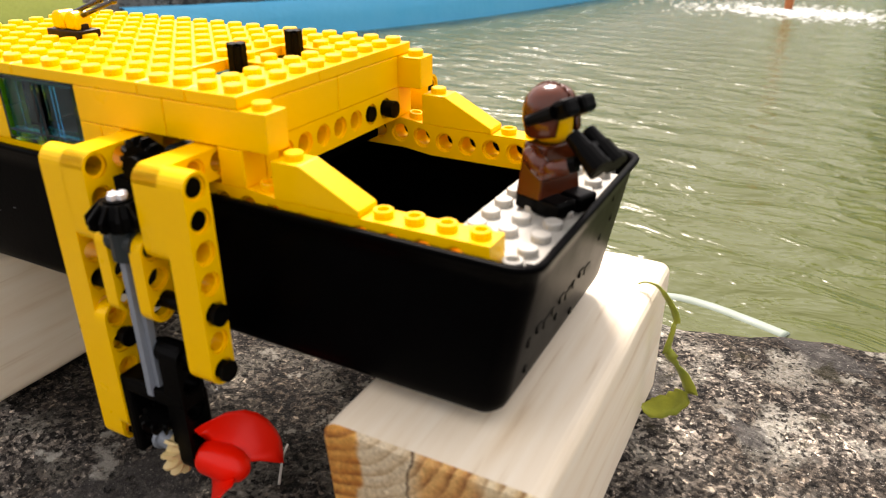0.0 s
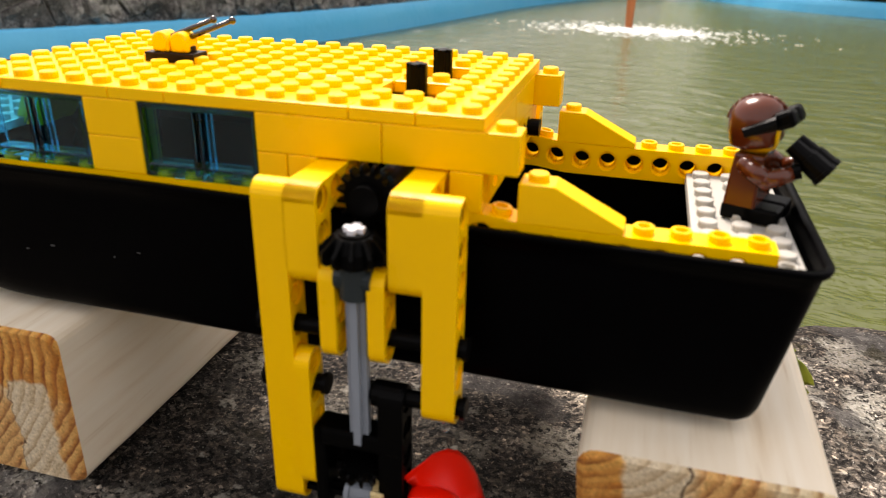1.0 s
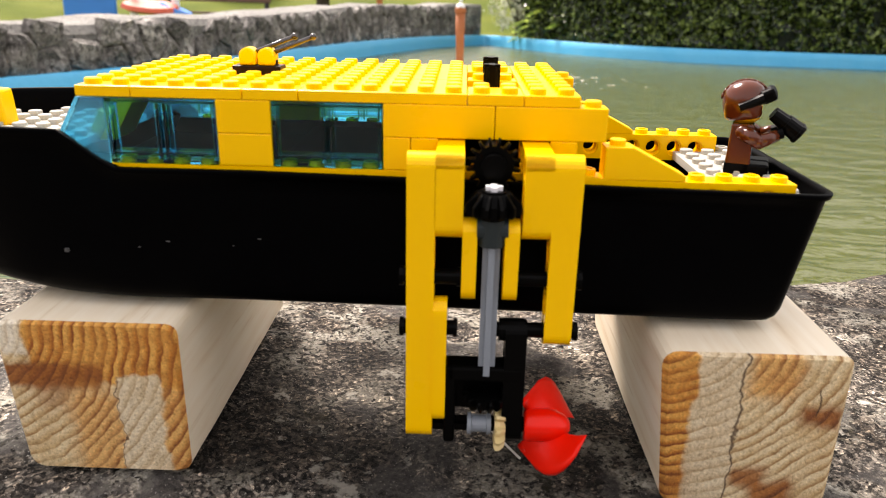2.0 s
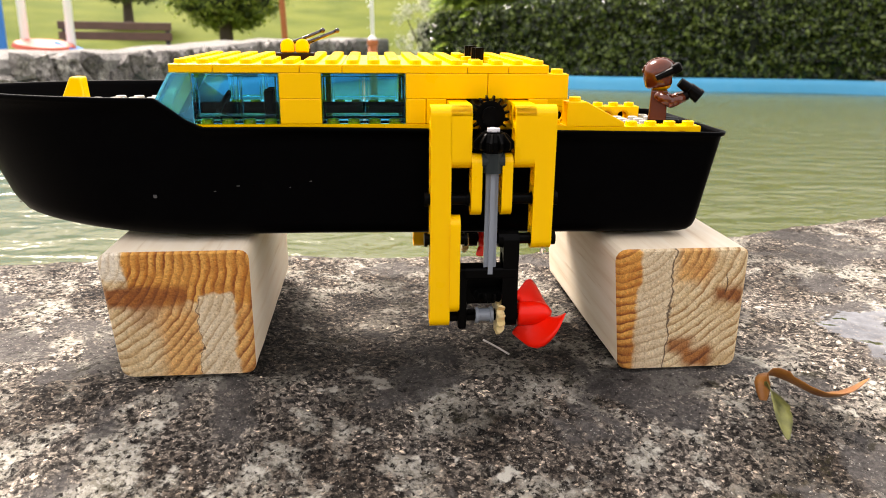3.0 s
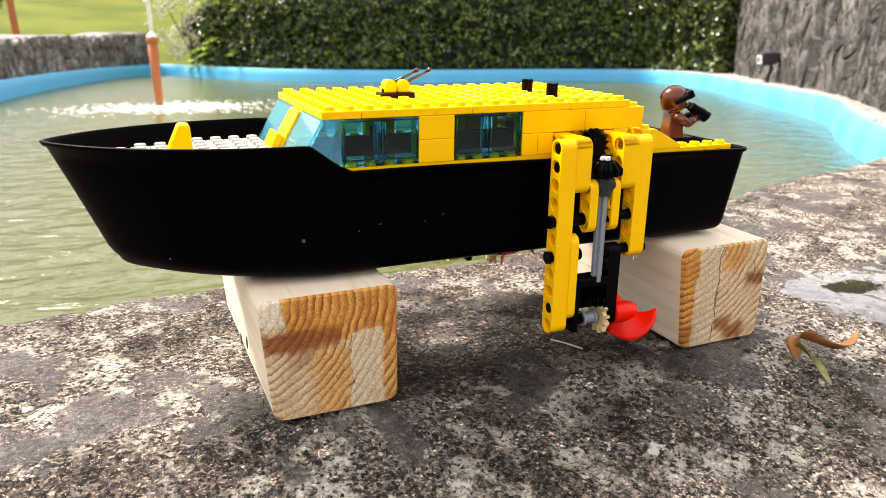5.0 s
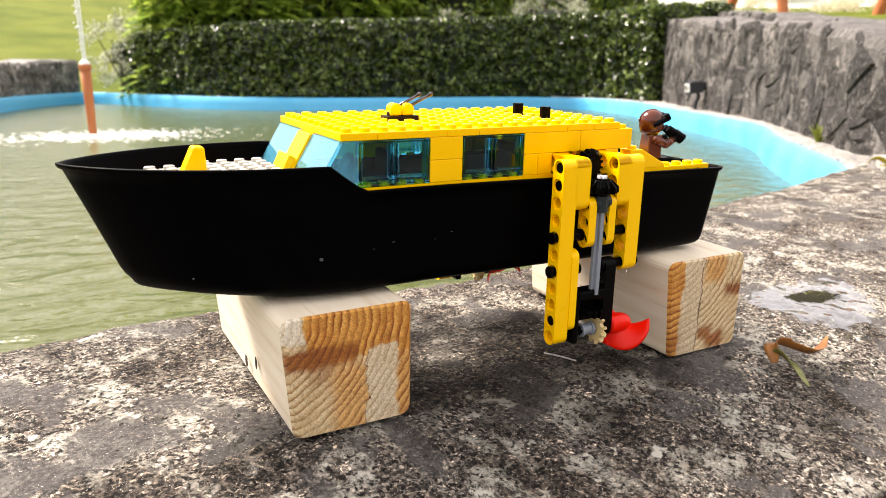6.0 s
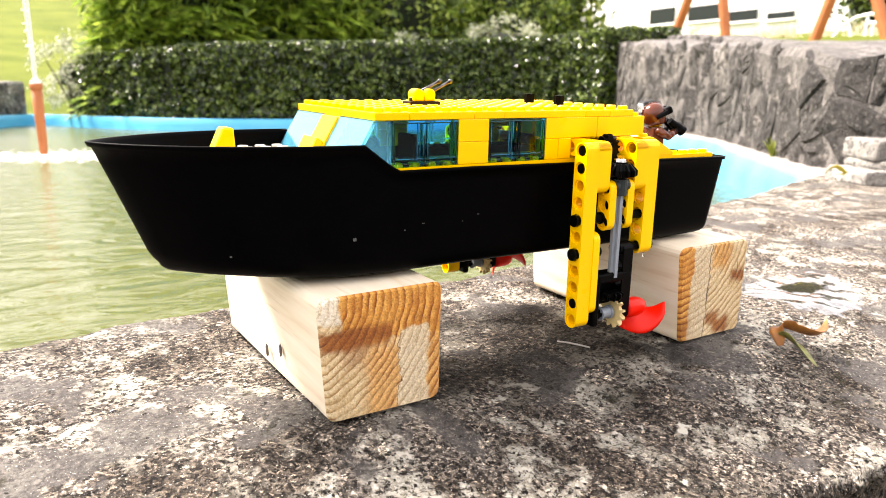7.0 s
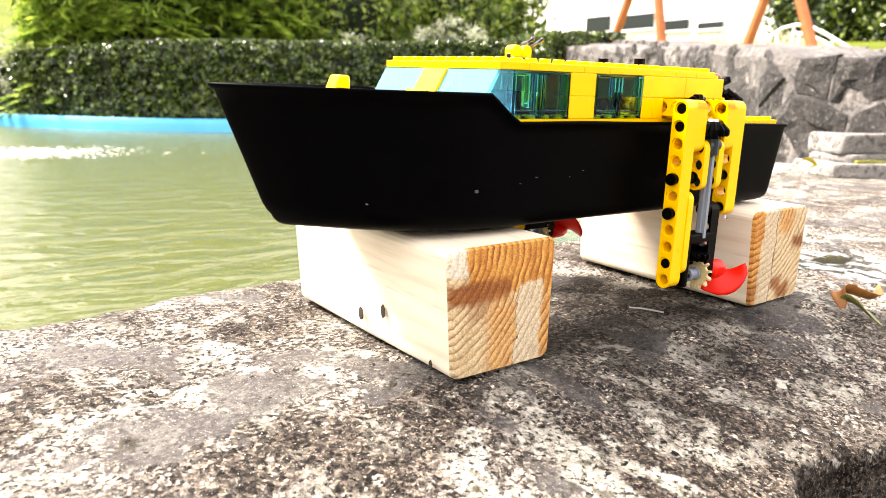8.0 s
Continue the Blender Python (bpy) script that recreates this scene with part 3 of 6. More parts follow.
right_base = curve_through([(1.24, 0.22), (1.26, 0.42), (1.32, 0.58), (1.47, 0.75), (1.76, 1.04), (2.16, 1.47), (2.86, 2.46), (3.36, 3.10), (3.90, 3.62), (4.40, 4.20)], 5)
stone_wall("wall_east", right_base, [0.165, 0.25, 0.287, 0.335, 0.378, 0.427, 0.467, 0.502, 0.538, 0.568], -0.02, 0.085, "tall grey rubble stone wall beside the pool", 3, stone=EAST_STONE, rough=(0.001, 0.006), joint=0.985, relief=0.7, long=1.9)
upper_base = [p + Vector((e.y, -e.x)).normalized() * 0.30 for p, e in zip(right_base, [b - a for a, b in zip(right_base, right_base[1:])] + [right_base[-1] - right_base[-2]])]
stone_wall("wall_upper", upper_base, [0.22, 0.258, 0.298, 0.345, 0.40, 0.46, 0.505, 0.55, 0.595, 0.63], 0.1, 0.09, "upper tier of the grey rubble stone wall", 5, rough=(0.003, 0.012), joint=0.975, relief=0.7, long=1.7)
i_left = 8 * 14
left_path = offset_path(rim_curve, i_left, N_RIM - 1, 0.03)
stone_wall("wall_west", left_path, [0.225, 0.212, 0.203, 0.192, 0.178, 0.158, 0.130, 0.118, 0.112, 0.10, 0.09], -0.02, 0.075, "low grey stone wall along the pool edge", 8, stone=WEST_STONE, core=COPING)


def ground_height(x, y):
    left = -0.35 + 0.17 * max(0, y - 11) + 0.05 * max(0, -x - 4)
    right = 0.17 + 0.088 * max(0, math.hypot(x, y) - 2.0)
    w = min(max((x - 2.0 - 0.25 * max(0, y - 11)) / 1.8, 0), 1)
    w = w * w * (3 - 2 * w)
    z = left * (1 - w) + min(right, 2.5) * w
    z = z * min(max((y + 0.2) / 0.5, 0), 1) - 0.66 * min(max((0.3 - y) / 0.5, 0), 1)
    return z + 0.05 * noise.noise((x * 0.5, y * 0.5, 0)) * min(1, max(0, math.hypot(x, y) - 8) / 6)


def build_ground():
    bm = bmesh.new()
    c = Vector((1.3, 2.4))
    outline = offset_path(rim_curve, 14, N_RIM - 1, 0.30) + [Vector((-1.3, 0.4)), Vector((-1.2, -0.05)), Vector((-1.1, -0.2))] + [Vector((x, -0.25)) for x in (-0.6, 0.0, 0.6, 1.2, 1.9)] + [Vector((2.6, -0.1)), Vector((2.9, 0.5))]
    n = len(outline)
    rings = []
    for s in np.geomspace(1, 120, 64):
        ring = []
        for p in outline:
            q = c + (p - c) * s
            ring.append(bm.verts.new((q.x, q.y, ground_height(q.x, q.y))))
        rings.append(ring)
    for a, b in zip(rings, rings[1:]):
        for k in range(n):
            bm.faces.new((a[k], a[(k + 1) % n], b[(k + 1) % n], b[k]))
    return bm


GRASS = material("mown_grass", (0.108, 0.128, 0.010), 0.9, spec=0.1, vary=0.9, scale=0.9, second=(0.058, 0.084, 0.008), bump=0.8, bump_scale=30)
solid("ground", build_ground(), GRASS, "sunlit mown lawn rising behind the pool", "lawn", kind="structure", smooth=True)


# ---- planting ----
def leaf_material(name, a, b, c, gloss=0.35, sheer=0.4):
    m = bpy.data.materials.new(name)
    m.use_nodes = True
    n, l = m.node_tree.nodes, m.node_tree.links
    p = n["Principled BSDF"]
    geo = n.new("ShaderNodeNewGeometry")
    r = ramp(n, [(0.0, a), (0.55, b), (1.0, c)])
    l.new(geo.outputs["Random Per Island"], r.inputs[0])
    l.new(r.outputs[0], p.inputs["Base Color"])
    p.inputs["Roughness"].default_value = gloss
    p.inputs["Specular IOR Level"].default_value = 0.6
    through_light = n.new("ShaderNodeBsdfTranslucent")
    l.new(r.outputs[0], through_light.inputs[0])
    mix = n.new("ShaderNodeMixShader")
    mix.inputs[0].default_value = sheer
    l.new(p.outputs[0], mix.inputs[1])
    l.new(through_light.outputs[0], mix.inputs[2])
    l.new(mix.outputs[0], n["Material Output"].inputs[0])
    return m


def leaf_mesh(name, places, facing, size, mat, seed, aspect=0.5, flop=0.8):
    """Many small folded leaves at the places, turned loosely to their facing."""
    rng = np.random.default_rng(seed)
    n = len(places)
    f = facing + rng.normal(0, flop, (n, 3))
    f /= np.linalg.norm(f, axis=1, keepdims=True)
    r = rng.normal(0, 1, (n, 3))
    u = np.cross(f, r)
    u /= np.linalg.norm(u, axis=1, keepdims=True)
    v = np.cross(f, u)
    s = (size * rng.uniform(0.6, 1.3, n))[:, None]
    base, tip = places - u * s * 0.5, places + u * s * 0.5
    left = places + v * s * aspect * 0.5 + f * s * 0.12
    right = places - v * s * aspect * 0.5 + f * s * 0.12
    verts = np.stack([base, left, tip, right], 1).reshape(-1, 3)
    k = np.arange(n)[:, None] * 4
    faces = np.concatenate([k + [0, 1, 2], k + [0, 2, 3]], 0)
    me = bpy.data.meshes.new(name)
    me.from_pydata(verts.tolist(), [], faces.tolist())
    me.materials.append(mat)
    return me


HEDGE_LEAF = leaf_material("hedge_leaves", (0.007, 0.016, 0.002), (0.034, 0.062, 0.007), (0.20, 0.27, 0.05), 0.25, 0.15)
FERN = leaf_material("conifer_fronds", (0.045, 0.09, 0.012), (0.26, 0.40, 0.045), (0.58, 0.70, 0.11), 0.5, 0.5)
BROAD = leaf_material("broad_leaves", (0.036, 0.065, 0.010), (0.17, 0.26, 0.036), (0.48, 0.56, 0.10), 0.4, 0.5)
SILVER = leaf_material("pale_silvery_leaves", (0.16, 0.20, 0.10), (0.42, 0.45, 0.30), (0.80, 0.79, 0.70), 0.5)
CREAM_LEAF = leaf_material("cream_dry_flowers", (0.45, 0.40, 0.24), (0.66, 0.60, 0.42), (0.85, 0.82, 0.66), 0.6)
# near-black colour for solid cores, painting the shade deep between the leaves
CORE = material("foliage_shade", (0.008, 0.014, 0.005), 0.9, vary=0.6, scale=8, second=(0.015, 0.025, 0.008))
BARK = material("bark", (0.05, 0.035, 0.025), 0.9, vary=0.6, scale=12, second=(0.10, 0.08, 0.06), bump=0.6, bump_scale=25)

h0, h1 = 8 * 5, 8 * 12 + 4
hedge_front = offset_path(rim_curve, h0, h1, 0.05)
hedge_mid = offset_path(rim_curve, h0, h1, 0.55)


def hedge_top(x):
    return float(np.interp(x, [0.4, 0.7, 1.2, 2.0, 2.8, 3.8], [0.34, 0.42, 0.47, 0.50, 0.54, 0.60]))


def build_hedge():
    hedge = thing("hedge", (2.2, 4.7, -0.02), "dense dark green clipped hedge along the pool", "hedge")
    rng = np.random.default_rng(11)
    places, facing = [], []
    n = len(hedge_front)
    for _ in range(44000):
        t = rng.uniform(0, n - 1.001)
        k = int(t)
        a = hedge_front[k].lerp(hedge_front[k + 1], t - k)
        b = hedge_mid[k].lerp(hedge_mid[k + 1], t - k)
        out = (a - b).normalized()
        top = hedge_top(a.x)
        if rng.uniform() < 0.66:
            z = rng.uniform(0.0, 1.0) * top
            bulge = 0.05 * noise.noise((a.x * 5, a.y * 5, z * 6)) + 0.06 * noise.noise((a.x * 16, a.y * 16, z * 18))
            q = a + out * (bulge - abs(rng.normal(0, 0.025)) - 0.10 * max(0, z / top - 0.8))
            places.append((q.x, q.y, z))
            facing.append((out.x, out.y, 0.5))
        else:
            d = rng.uniform(0, 1)
            q = a.lerp(b, d)
            z = top + 0.03 * noise.noise((q.x * 7, q.y * 7, 1)) - abs(rng.normal(0, 0.02)) - 0.04 * max(0, 1 - d * 8)
            places.append((q.x, q.y, z))
            facing.append((0, -0.3, 1))
    # the hedge's near end
    a, b = hedge_front[0], hedge_mid[0]
    out = (hedge_front[0] - hedge_front[1]).normalized()
    for _ in range(2600):
        z = rng.uniform(0, 1) * hedge_top(a.x)
        d = rng.uniform(0, 1)
        q = a.lerp(b, d) + out * (0.05 * noise.noise((d * 4, z * 8, 3)) - abs(rng.normal(0, 0.03)))
        places.append((q.x, q.y, z))
        facing.append((out.x, out.y, 0.5))
    me = leaf_mesh("leaves", np.array(places), np.array(facing), 0.034, HEDGE_LEAF, 5, 0.6, 1.0)
    part("leaves", me, None, hedge)["kind"] = "stuff"
    # a solid dark core stands in for the shaded inside of the hedge
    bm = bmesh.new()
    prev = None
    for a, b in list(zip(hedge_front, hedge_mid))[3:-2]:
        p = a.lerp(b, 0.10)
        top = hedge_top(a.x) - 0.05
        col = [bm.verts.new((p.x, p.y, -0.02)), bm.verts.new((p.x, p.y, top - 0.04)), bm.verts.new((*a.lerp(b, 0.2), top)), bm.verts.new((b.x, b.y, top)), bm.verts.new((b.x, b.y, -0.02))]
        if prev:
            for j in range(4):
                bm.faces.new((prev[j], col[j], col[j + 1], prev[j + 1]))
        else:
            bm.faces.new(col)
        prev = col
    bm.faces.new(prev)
    part("shade_core", bm, CORE, hedge)
    return hedge


build_hedge()


def blob_core(c, r, seed):
    bm = bmesh.new()
    bmesh.ops.create_icosphere(bm, subdivisions=3, radius=1)
    for v in bm.verts:
        k = 1 + 0.25 * noise.noise((v.co.x * 2 + seed, v.co.y * 2, v.co.z * 2))
        v.co = Vector((c[0] + v.co.x * r[0] * k, c[1] + v.co.y * r[1] * k, c[2] + v.co.z * r[2] * k))
    return bm


def shrub(name, c, r, leaves, size, mat, label, seed, aspect=0.5, ground=None, limbs=5, clump=0.35, category="shrub", core=0.72):
    """A tapered trunk with limbs and a crown of clumped leaves."""
    g = ground if ground is not None else c[2] - r[2]
    ob = thing(name, (c[0], c[1], g), label, category)
    rng = np.random.default_rng(seed)
    bm = bmesh.new()
    add_tube(bm, (c[0], c[1], g), (c[0], c[1], c[2]), 0.15 * r[0], 0.09 * r[0], 9)
    for k in range(limbs):
        a = 2 * math.pi * k / limbs + 0.4
        add_tube(bm, (c[0], c[1], g + (c[2] - g) * 0.6), (c[0] + 0.6 * r[0] * math.cos(a), c[1] + 0.6 * r[1] * math.sin(a), c[2] + 0.35 * r[2]), 0.04 * r[0], 0.015 * r[0], 7)
    part("trunk", bm, BARK, ob)
    part("shade_core", blob_core(c, [v * core for v in r], seed), CORE, ob)
    k = max(24, leaves // 60)
    d = rng.normal(0, 1, (k, 3))
    d /= np.linalg.norm(d, axis=1, keepdims=True)
    knots = d * rng.uniform(0.75, 1.02, (k, 1))
    idx = rng.integers(0, k, leaves)
    pts = knots[idx] + rng.normal(0, clump * 0.32, (leaves, 3))
    places = np.array(c) + pts * np.array(r)
    me = leaf_mesh("crown", places, pts * 0.7 + np.array((0, 0, 0.5)), size, mat, seed, aspect)
    part("crown", me, None, ob)
    return ob


def conifer(c, spread, height, fronds, seed, label):
    """Layered drooping fronds, each a stem with paired leaflets."""
    ob = thing("conifer", (c[0], c[1], c[2]), label, "conifer")
    rng = np.random.default_rng(seed)
    bm = bmesh.new()
    add_tube(bm, c, (c[0], c[1], c[2] + height), 0.07, 0.02, 9)
    part("trunk", bm, BARK, ob)
    part("shade_core", blob_core((c[0], c[1], c[2] + height * 0.5), (spread * 0.58, spread * 0.5, height * 0.48), seed), CORE, ob)
    places, facing = [], []
    verts, faces = [], []
    for _ in range(fronds):
        h = rng.uniform(0.0, 1.0)
        a = rng.uniform(0, 2 * math.pi)
        rad = spread * (1.05 - 0.45 * h) * rng.uniform(0.75, 1.1)
        root = Vector((c[0] + 0.55 * rad * math.cos(a), c[1] + 0.55 * rad * math.sin(a), c[2] + height * h))
        tip = Vector((c[0] + rad * math.cos(a), c[1] + rad * math.sin(a), c[2] + height * h + rng.uniform(-0.10, 0.08)))
        stem = tip - root
        side = stem.cross(Vector((0, 0, 1))).normalized()
        up = side.cross(stem).normalized()
        m = 13
        for j in range(m):
            t = 0.15 + 0.85 * j / m
            p = root + stem * t - Vector((0, 0, 0.10 * t * t))
            ln = 0.10 * (1.15 - t) + 0.015
            for sg in (-1, 1):
                q = p + side * sg * ln + stem.normalized() * ln * 0.7 - up * 0.012
                w = stem.normalized() * 0.016
                b0 = len(verts)
                verts += [tuple(p - w), tuple(p + w), tuple(q)]
                faces.append((b0, b0 + 1, b0 + 2))
    d = rng.normal(0, 1, (9000, 3))
    d /= np.linalg.norm(d, axis=1, keepdims=True)
    d *= rng.uniform(0.55, 0.95, (9000, 1))
    spot = np.array((c[0], c[1], c[2] + height * 0.5)) + d * np.array((spread, spread * 0.8, height * 0.6))
    part("inner_sprays", leaf_mesh("inner_sprays", spot, d + np.array((0, -0.4, 0.4)), 0.11, FERN, seed + 7, 0.22), None, ob)["kind"] = "stuff"
    me = bpy.data.meshes.new("fronds")
    me.from_pydata(verts, [], faces)
    me.materials.append(FERN)
    part("fronds", me, None, ob)
    return ob


conifer((1.35, 5.75, 0.1), 0.75, 1.8, 1000, 21, "bushy green conifer with drooping fronds behind the hedge")
conifer((2.35, 5.9, 0.1), 0.85, 2.0, 1000, 22, "bushy green conifer with drooping fronds behind the hedge")
shrub("shrub", (3.45, 6.0, 0.95), (0.85, 0.6, 0.85), 9000, 0.07, BROAD, "bright green broad-leaved shrub behind the hedge", 31, 0.6, ground=-0.2)
shrub("shrub", (4.7, 6.2, 1.05), (0.8, 0.6, 0.8), 9000, 0.06, BROAD, "bright green broad-leaved shrub behind the hedge", 32, 0.6, ground=-0.1)
shrub("shrub", (3.0, 7.6, 1.0), (1.2, 0.8, 1.1), 9000, 0.09, BROAD, "tall leafy green shrub behind the hedge", 42, 0.6, ground=-0.3)
shrub("shrub", (4.9, 7.8, 1.2), (1.3, 0.8, 1.1), 9000, 0.09, HEDGE_LEAF, "tall dark green shrub behind the hedge", 43, 0.6, ground=-0.1)
shrub("shrub", (6.2, 7.4, 1.3), (1.0, 0.8, 1.0), 7000, 0.09, BROAD, "tall leafy green shrub behind the hedge", 44, 0.6, ground=0.2)
shrub("pale_shrub", (0.62, 6.05, 0.28), (0.26, 0.25, 0.30), 2500, 0.035, SILVER, "pale silvery shrub at the end of the hedge", 33, 0.3, ground=-0.3, core=0.3)
shrub("pale_shrub", (3.7, 4.75, 0.60), (0.35, 0.25, 0.22), 1500, 0.03, SILVER, "pale flowering shrub behind the hedge", 34, 0.3, ground=-0.1, core=0.3)
shrub("pale_shrub", (2.75, 4.62, 0.50), (0.16, 0.14, 0.12), 420, 0.022, SILVER, "pale flowering sprays above the hedge", 35, 0.3, ground=-0.1, core=0.3)
shrub("tree", (-2.0, 12.0, 1.05), (0.86, 0.8, 0.62), 15000, 0.06, BROAD, "round-headed small tree on the lawn", 36, 0.6, ground=-0.2, category="tree", clump=0.25, core=0.8)
shrub("tree", (-4.6, 16.0, 1.55), (0.75, 0.7, 0.55), 10000, 0.07, HEDGE_LEAF, "round dark green bush on the lawn", 37, 0.6, ground=0.5, category="tree", clump=0.25, core=0.8)
shrub("tree", (16.0, 7.0, 2.5), (1.6, 1.5, 1.7), 14000, 0.15, HEDGE_LEAF, "tall dark green tree beyond the playground", 38, 0.6, ground=0.9, category="tree", core=0.88)
shrub("tree", (15.5, 4.6, 2.3), (1.8, 1.9, 1.8), 14000, 0.15, HEDGE_LEAF, "tall dark green tree beyond the playground", 39, 0.6, ground=0.9, category="tree", core=0.88)
for k, (by, bz) in enumerate(((9.2, 1.06), (8.4, 1.04), (7.6, 1.02), (6.8, 0.98), (6.0, 0.94), (5.3, 0.90))):
    shrub("flowering_bush", (10.0 + 0.3 * (k % 2), by, bz), (0.5, 0.52, 0.26), 1600, 0.05, CREAM_LEAF, "pale cream dry-flowered bush above the wall", 50 + k, 0.35, ground=0.5, core=0.3)


# ---- beyond the pool ----
ORANGE_WOOD = material("orange_stained_wood", (0.42, 0.13, 0.035), 0.6, vary=0.6, scale=10, second=(0.30, 0.08, 0.02), bump=0.2, bump_scale=60)
BENCH_WOOD = material("weathered_bench_wood", (0.10, 0.055, 0.04), 0.7, vary=0.6, scale=9, second=(0.16, 0.09, 0.07))
IRON = material("dark_iron", (0.03, 0.03, 0.035), 0.5)
WHITE_PAINT = material("white_paint", (0.8, 0.8, 0.78), 0.5, vary=0.2, scale=3, second=(0.7, 0.7, 0.68))
DARK_GLASS = material("dark_window_glass", (0.02, 0.025, 0.03), 0.1)
BLUE_PLAY = material("blue_playground_plastic", (0.02, 0.20, 0.65), 0.4, vary=0.2, scale=4)
RED_PLAY = material("red_playground_plastic", (0.55, 0.08, 0.03), 0.4, vary=0.2, scale=4)

PX, PY = 0.120, 2.92
fountain = thing("fountain_post", (PX, PY, -0.2), "tapered orange-stained fountain post standing in the pool", "fountain")
bm = bmesh.new()
add_lathe(bm, Matrix.Translation((PX + 0.002, PY, 0)) @ Matrix.Rotation(radians(-0.9), 4, "Y"), [(0.012, -0.5), (0.0135, -0.12), (0.0175, 0.05), (0.0195, 0.155)], 16)
part("post", bm, ORANGE_WOOD, fountain, smooth=True)
bm = bmesh.new()
add_lathe(bm, Matrix.Translation((PX - 0.001, PY, 0)), [(0.0190, 0.152), (0.0225, 0.154), (0.0228, 0.170), (0.0195, 0.173)], 16)
part("collar", bm, ORANGE_WOOD, fountain)
bm = bmesh.new()
add_lathe(bm, Matrix.Translation((PX - 0.001, PY, 0)), [(0.0185, 0.171), (0.0195, 0.176), (0.0150, 0.184), (0.0060, 0.191)], 14)
part("nozzle", bm, WHITE_PAINT, fountain, "white fountain nozzle")
JET = material("white_water_spray", (0.8, 0.82, 0.82), 0.3)
bm = bmesh.new()
for dx, dy, tx in ((-0.004, 0.0, -0.030), (0.004, 0.002, -0.012)):
    add_tube(bm, (PX + dx, PY + dy, 0.186), (PX + tx, PY + 0.01, 1.1), 0.0028, 0.0055, 8)
for k in range(90):
    p = Vector((PX - 0.012 + random.gauss(0, 0.008), PY + random.gauss(0, 0.010), random.uniform(0.22, 1.1)))
    bmesh.ops.create_icosphere(bm, subdivisions=1, radius=random.uniform(0.002, 0.005), matrix=Matrix.Translation(p))
part("jet", bm, JET, fountain, "thin white jet of water")
FOAM = material("foam", (0.66, 0.69, 0.66), 0.7)
rng = np.random.default_rng(5)
n_f = 1500
a, r = rng.uniform(0, 2 * np.pi, n_f), np.abs(rng.normal(0, 0.17, n_f))
size = rng.uniform(0.0022, 0.0075, n_f) * np.maximum(0.35, 1 - r)
mid = np.stack([PX + 0.06 + 1.4 * r * np.cos(a), PY - 0.10 + r * np.sin(a), np.full(n_f, WATER + 0.0006)], 1)
star = np.array([(2.2, 0, 0), (0, 1, 0), (-2.2, 0, 0), (0, -1, 0), (0, 0, 0.3), (0, 0, -0.3)])
verts = (mid[:, None, :] + star[None] * size[:, None, None]).reshape(-1, 3)
sides = np.array([(0, 1, 4), (1, 2, 4), (2, 3, 4), (3, 0, 4), (1, 0, 5), (2, 1, 5), (3, 2, 5), (0, 3, 5)])
foam_mesh = bpy.data.meshes.new("foam")
foam_mesh.from_pydata(verts.tolist(), [], (np.arange(n_f)[:, None, None] * 6 + sides[None]).reshape(-1, 3).tolist())
foam_mesh.materials.append(FOAM)
tagged(new("foam", foam_mesh), "white foam where the fountain falls", "foam", kind="stuff")

# the bench
bench = thing("park_bench", (-3.35, 11.0, -0.35), "weathered brown slatted park bench on the lawn", "bench")
for x in (-4.05, -2.65):
    bm = bmesh.new()
    add_box(bm, x - 0.03, x + 0.03, 10.97, 11.03, -0.36, 0.47, 0.005)
    add_box(bm, x - 0.03, x + 0.03, 10.55, 10.61, -0.36, 0.06, 0.005)
    add_box(bm, x - 0.03, x + 0.03, 10.55, 11.0, 0.02, 0.06, 0.005)
    part("leg", bm, IRON, bench, "dark iron bench frame")
for z in (0.23, 0.37):
    bm = bmesh.new()
    add_box(bm, -4.12, -2.58, 10.93, 10.965, z, z + 0.11, 0.006)
    part("back_slat", bm, BENCH_WOOD, bench)
for y in (10.58, 10.72, 10.86):
    bm = bmesh.new()
    add_box(bm, -4.12, -2.58, y, y + 0.11, 0.06, 0.09, 0.006)
    part("seat_slat", bm, BENCH_WOOD, bench)

bm = bmesh.new()
add_tube(bm, (-0.98, 11.0, -0.36), (-1.06, 11.0, 1.6), 0.045, 0.04, 10)
solid("wooden_post", bm, ORANGE_WOOD, "slim orange-stained wooden post on the lawn", "post")

# the play frame
play = thing("play_frame", (-4.4, 9.8, -0.36), "blue and orange playground climbing frame", "playground")
for x in (-4.95, -4.1, -3.55):
    bm = bmesh.new()
    add_tube(bm, (x, 9.8, -0.4), (x, 9.8, 1.2), 0.05, 0.05, 10)
    part("post", bm, WHITE_PAINT if x > -4.5 else ORANGE_WOOD, play)
bm = bmesh.new()
add_box(bm, -5.0, -4.3, 9.72, 9.78, -0.1, 0.9, 0.03, 2)
part("panel", bm, BLUE_PLAY, play, "blue plastic panel")
bm = bmesh.new()
add_lathe(bm, pose(-3.8, 9.6, 0.12, 8, 5, 0), [(0.30, -0.03), (0.36, 0.0), (0.33, 0.05), (0.18, 0.06)], 20)
part("seat", bm, RED_PLAY, play, "red plastic seat")
bm = bmesh.new()
add_lathe(bm, pose(-3.55, 9.7, 0.02, 0, 20, 0), [(0.22, -0.12), (0.26, 0.0), (0.20, 0.12)], 20)
part("ring", bm, BLUE_PLAY, play)

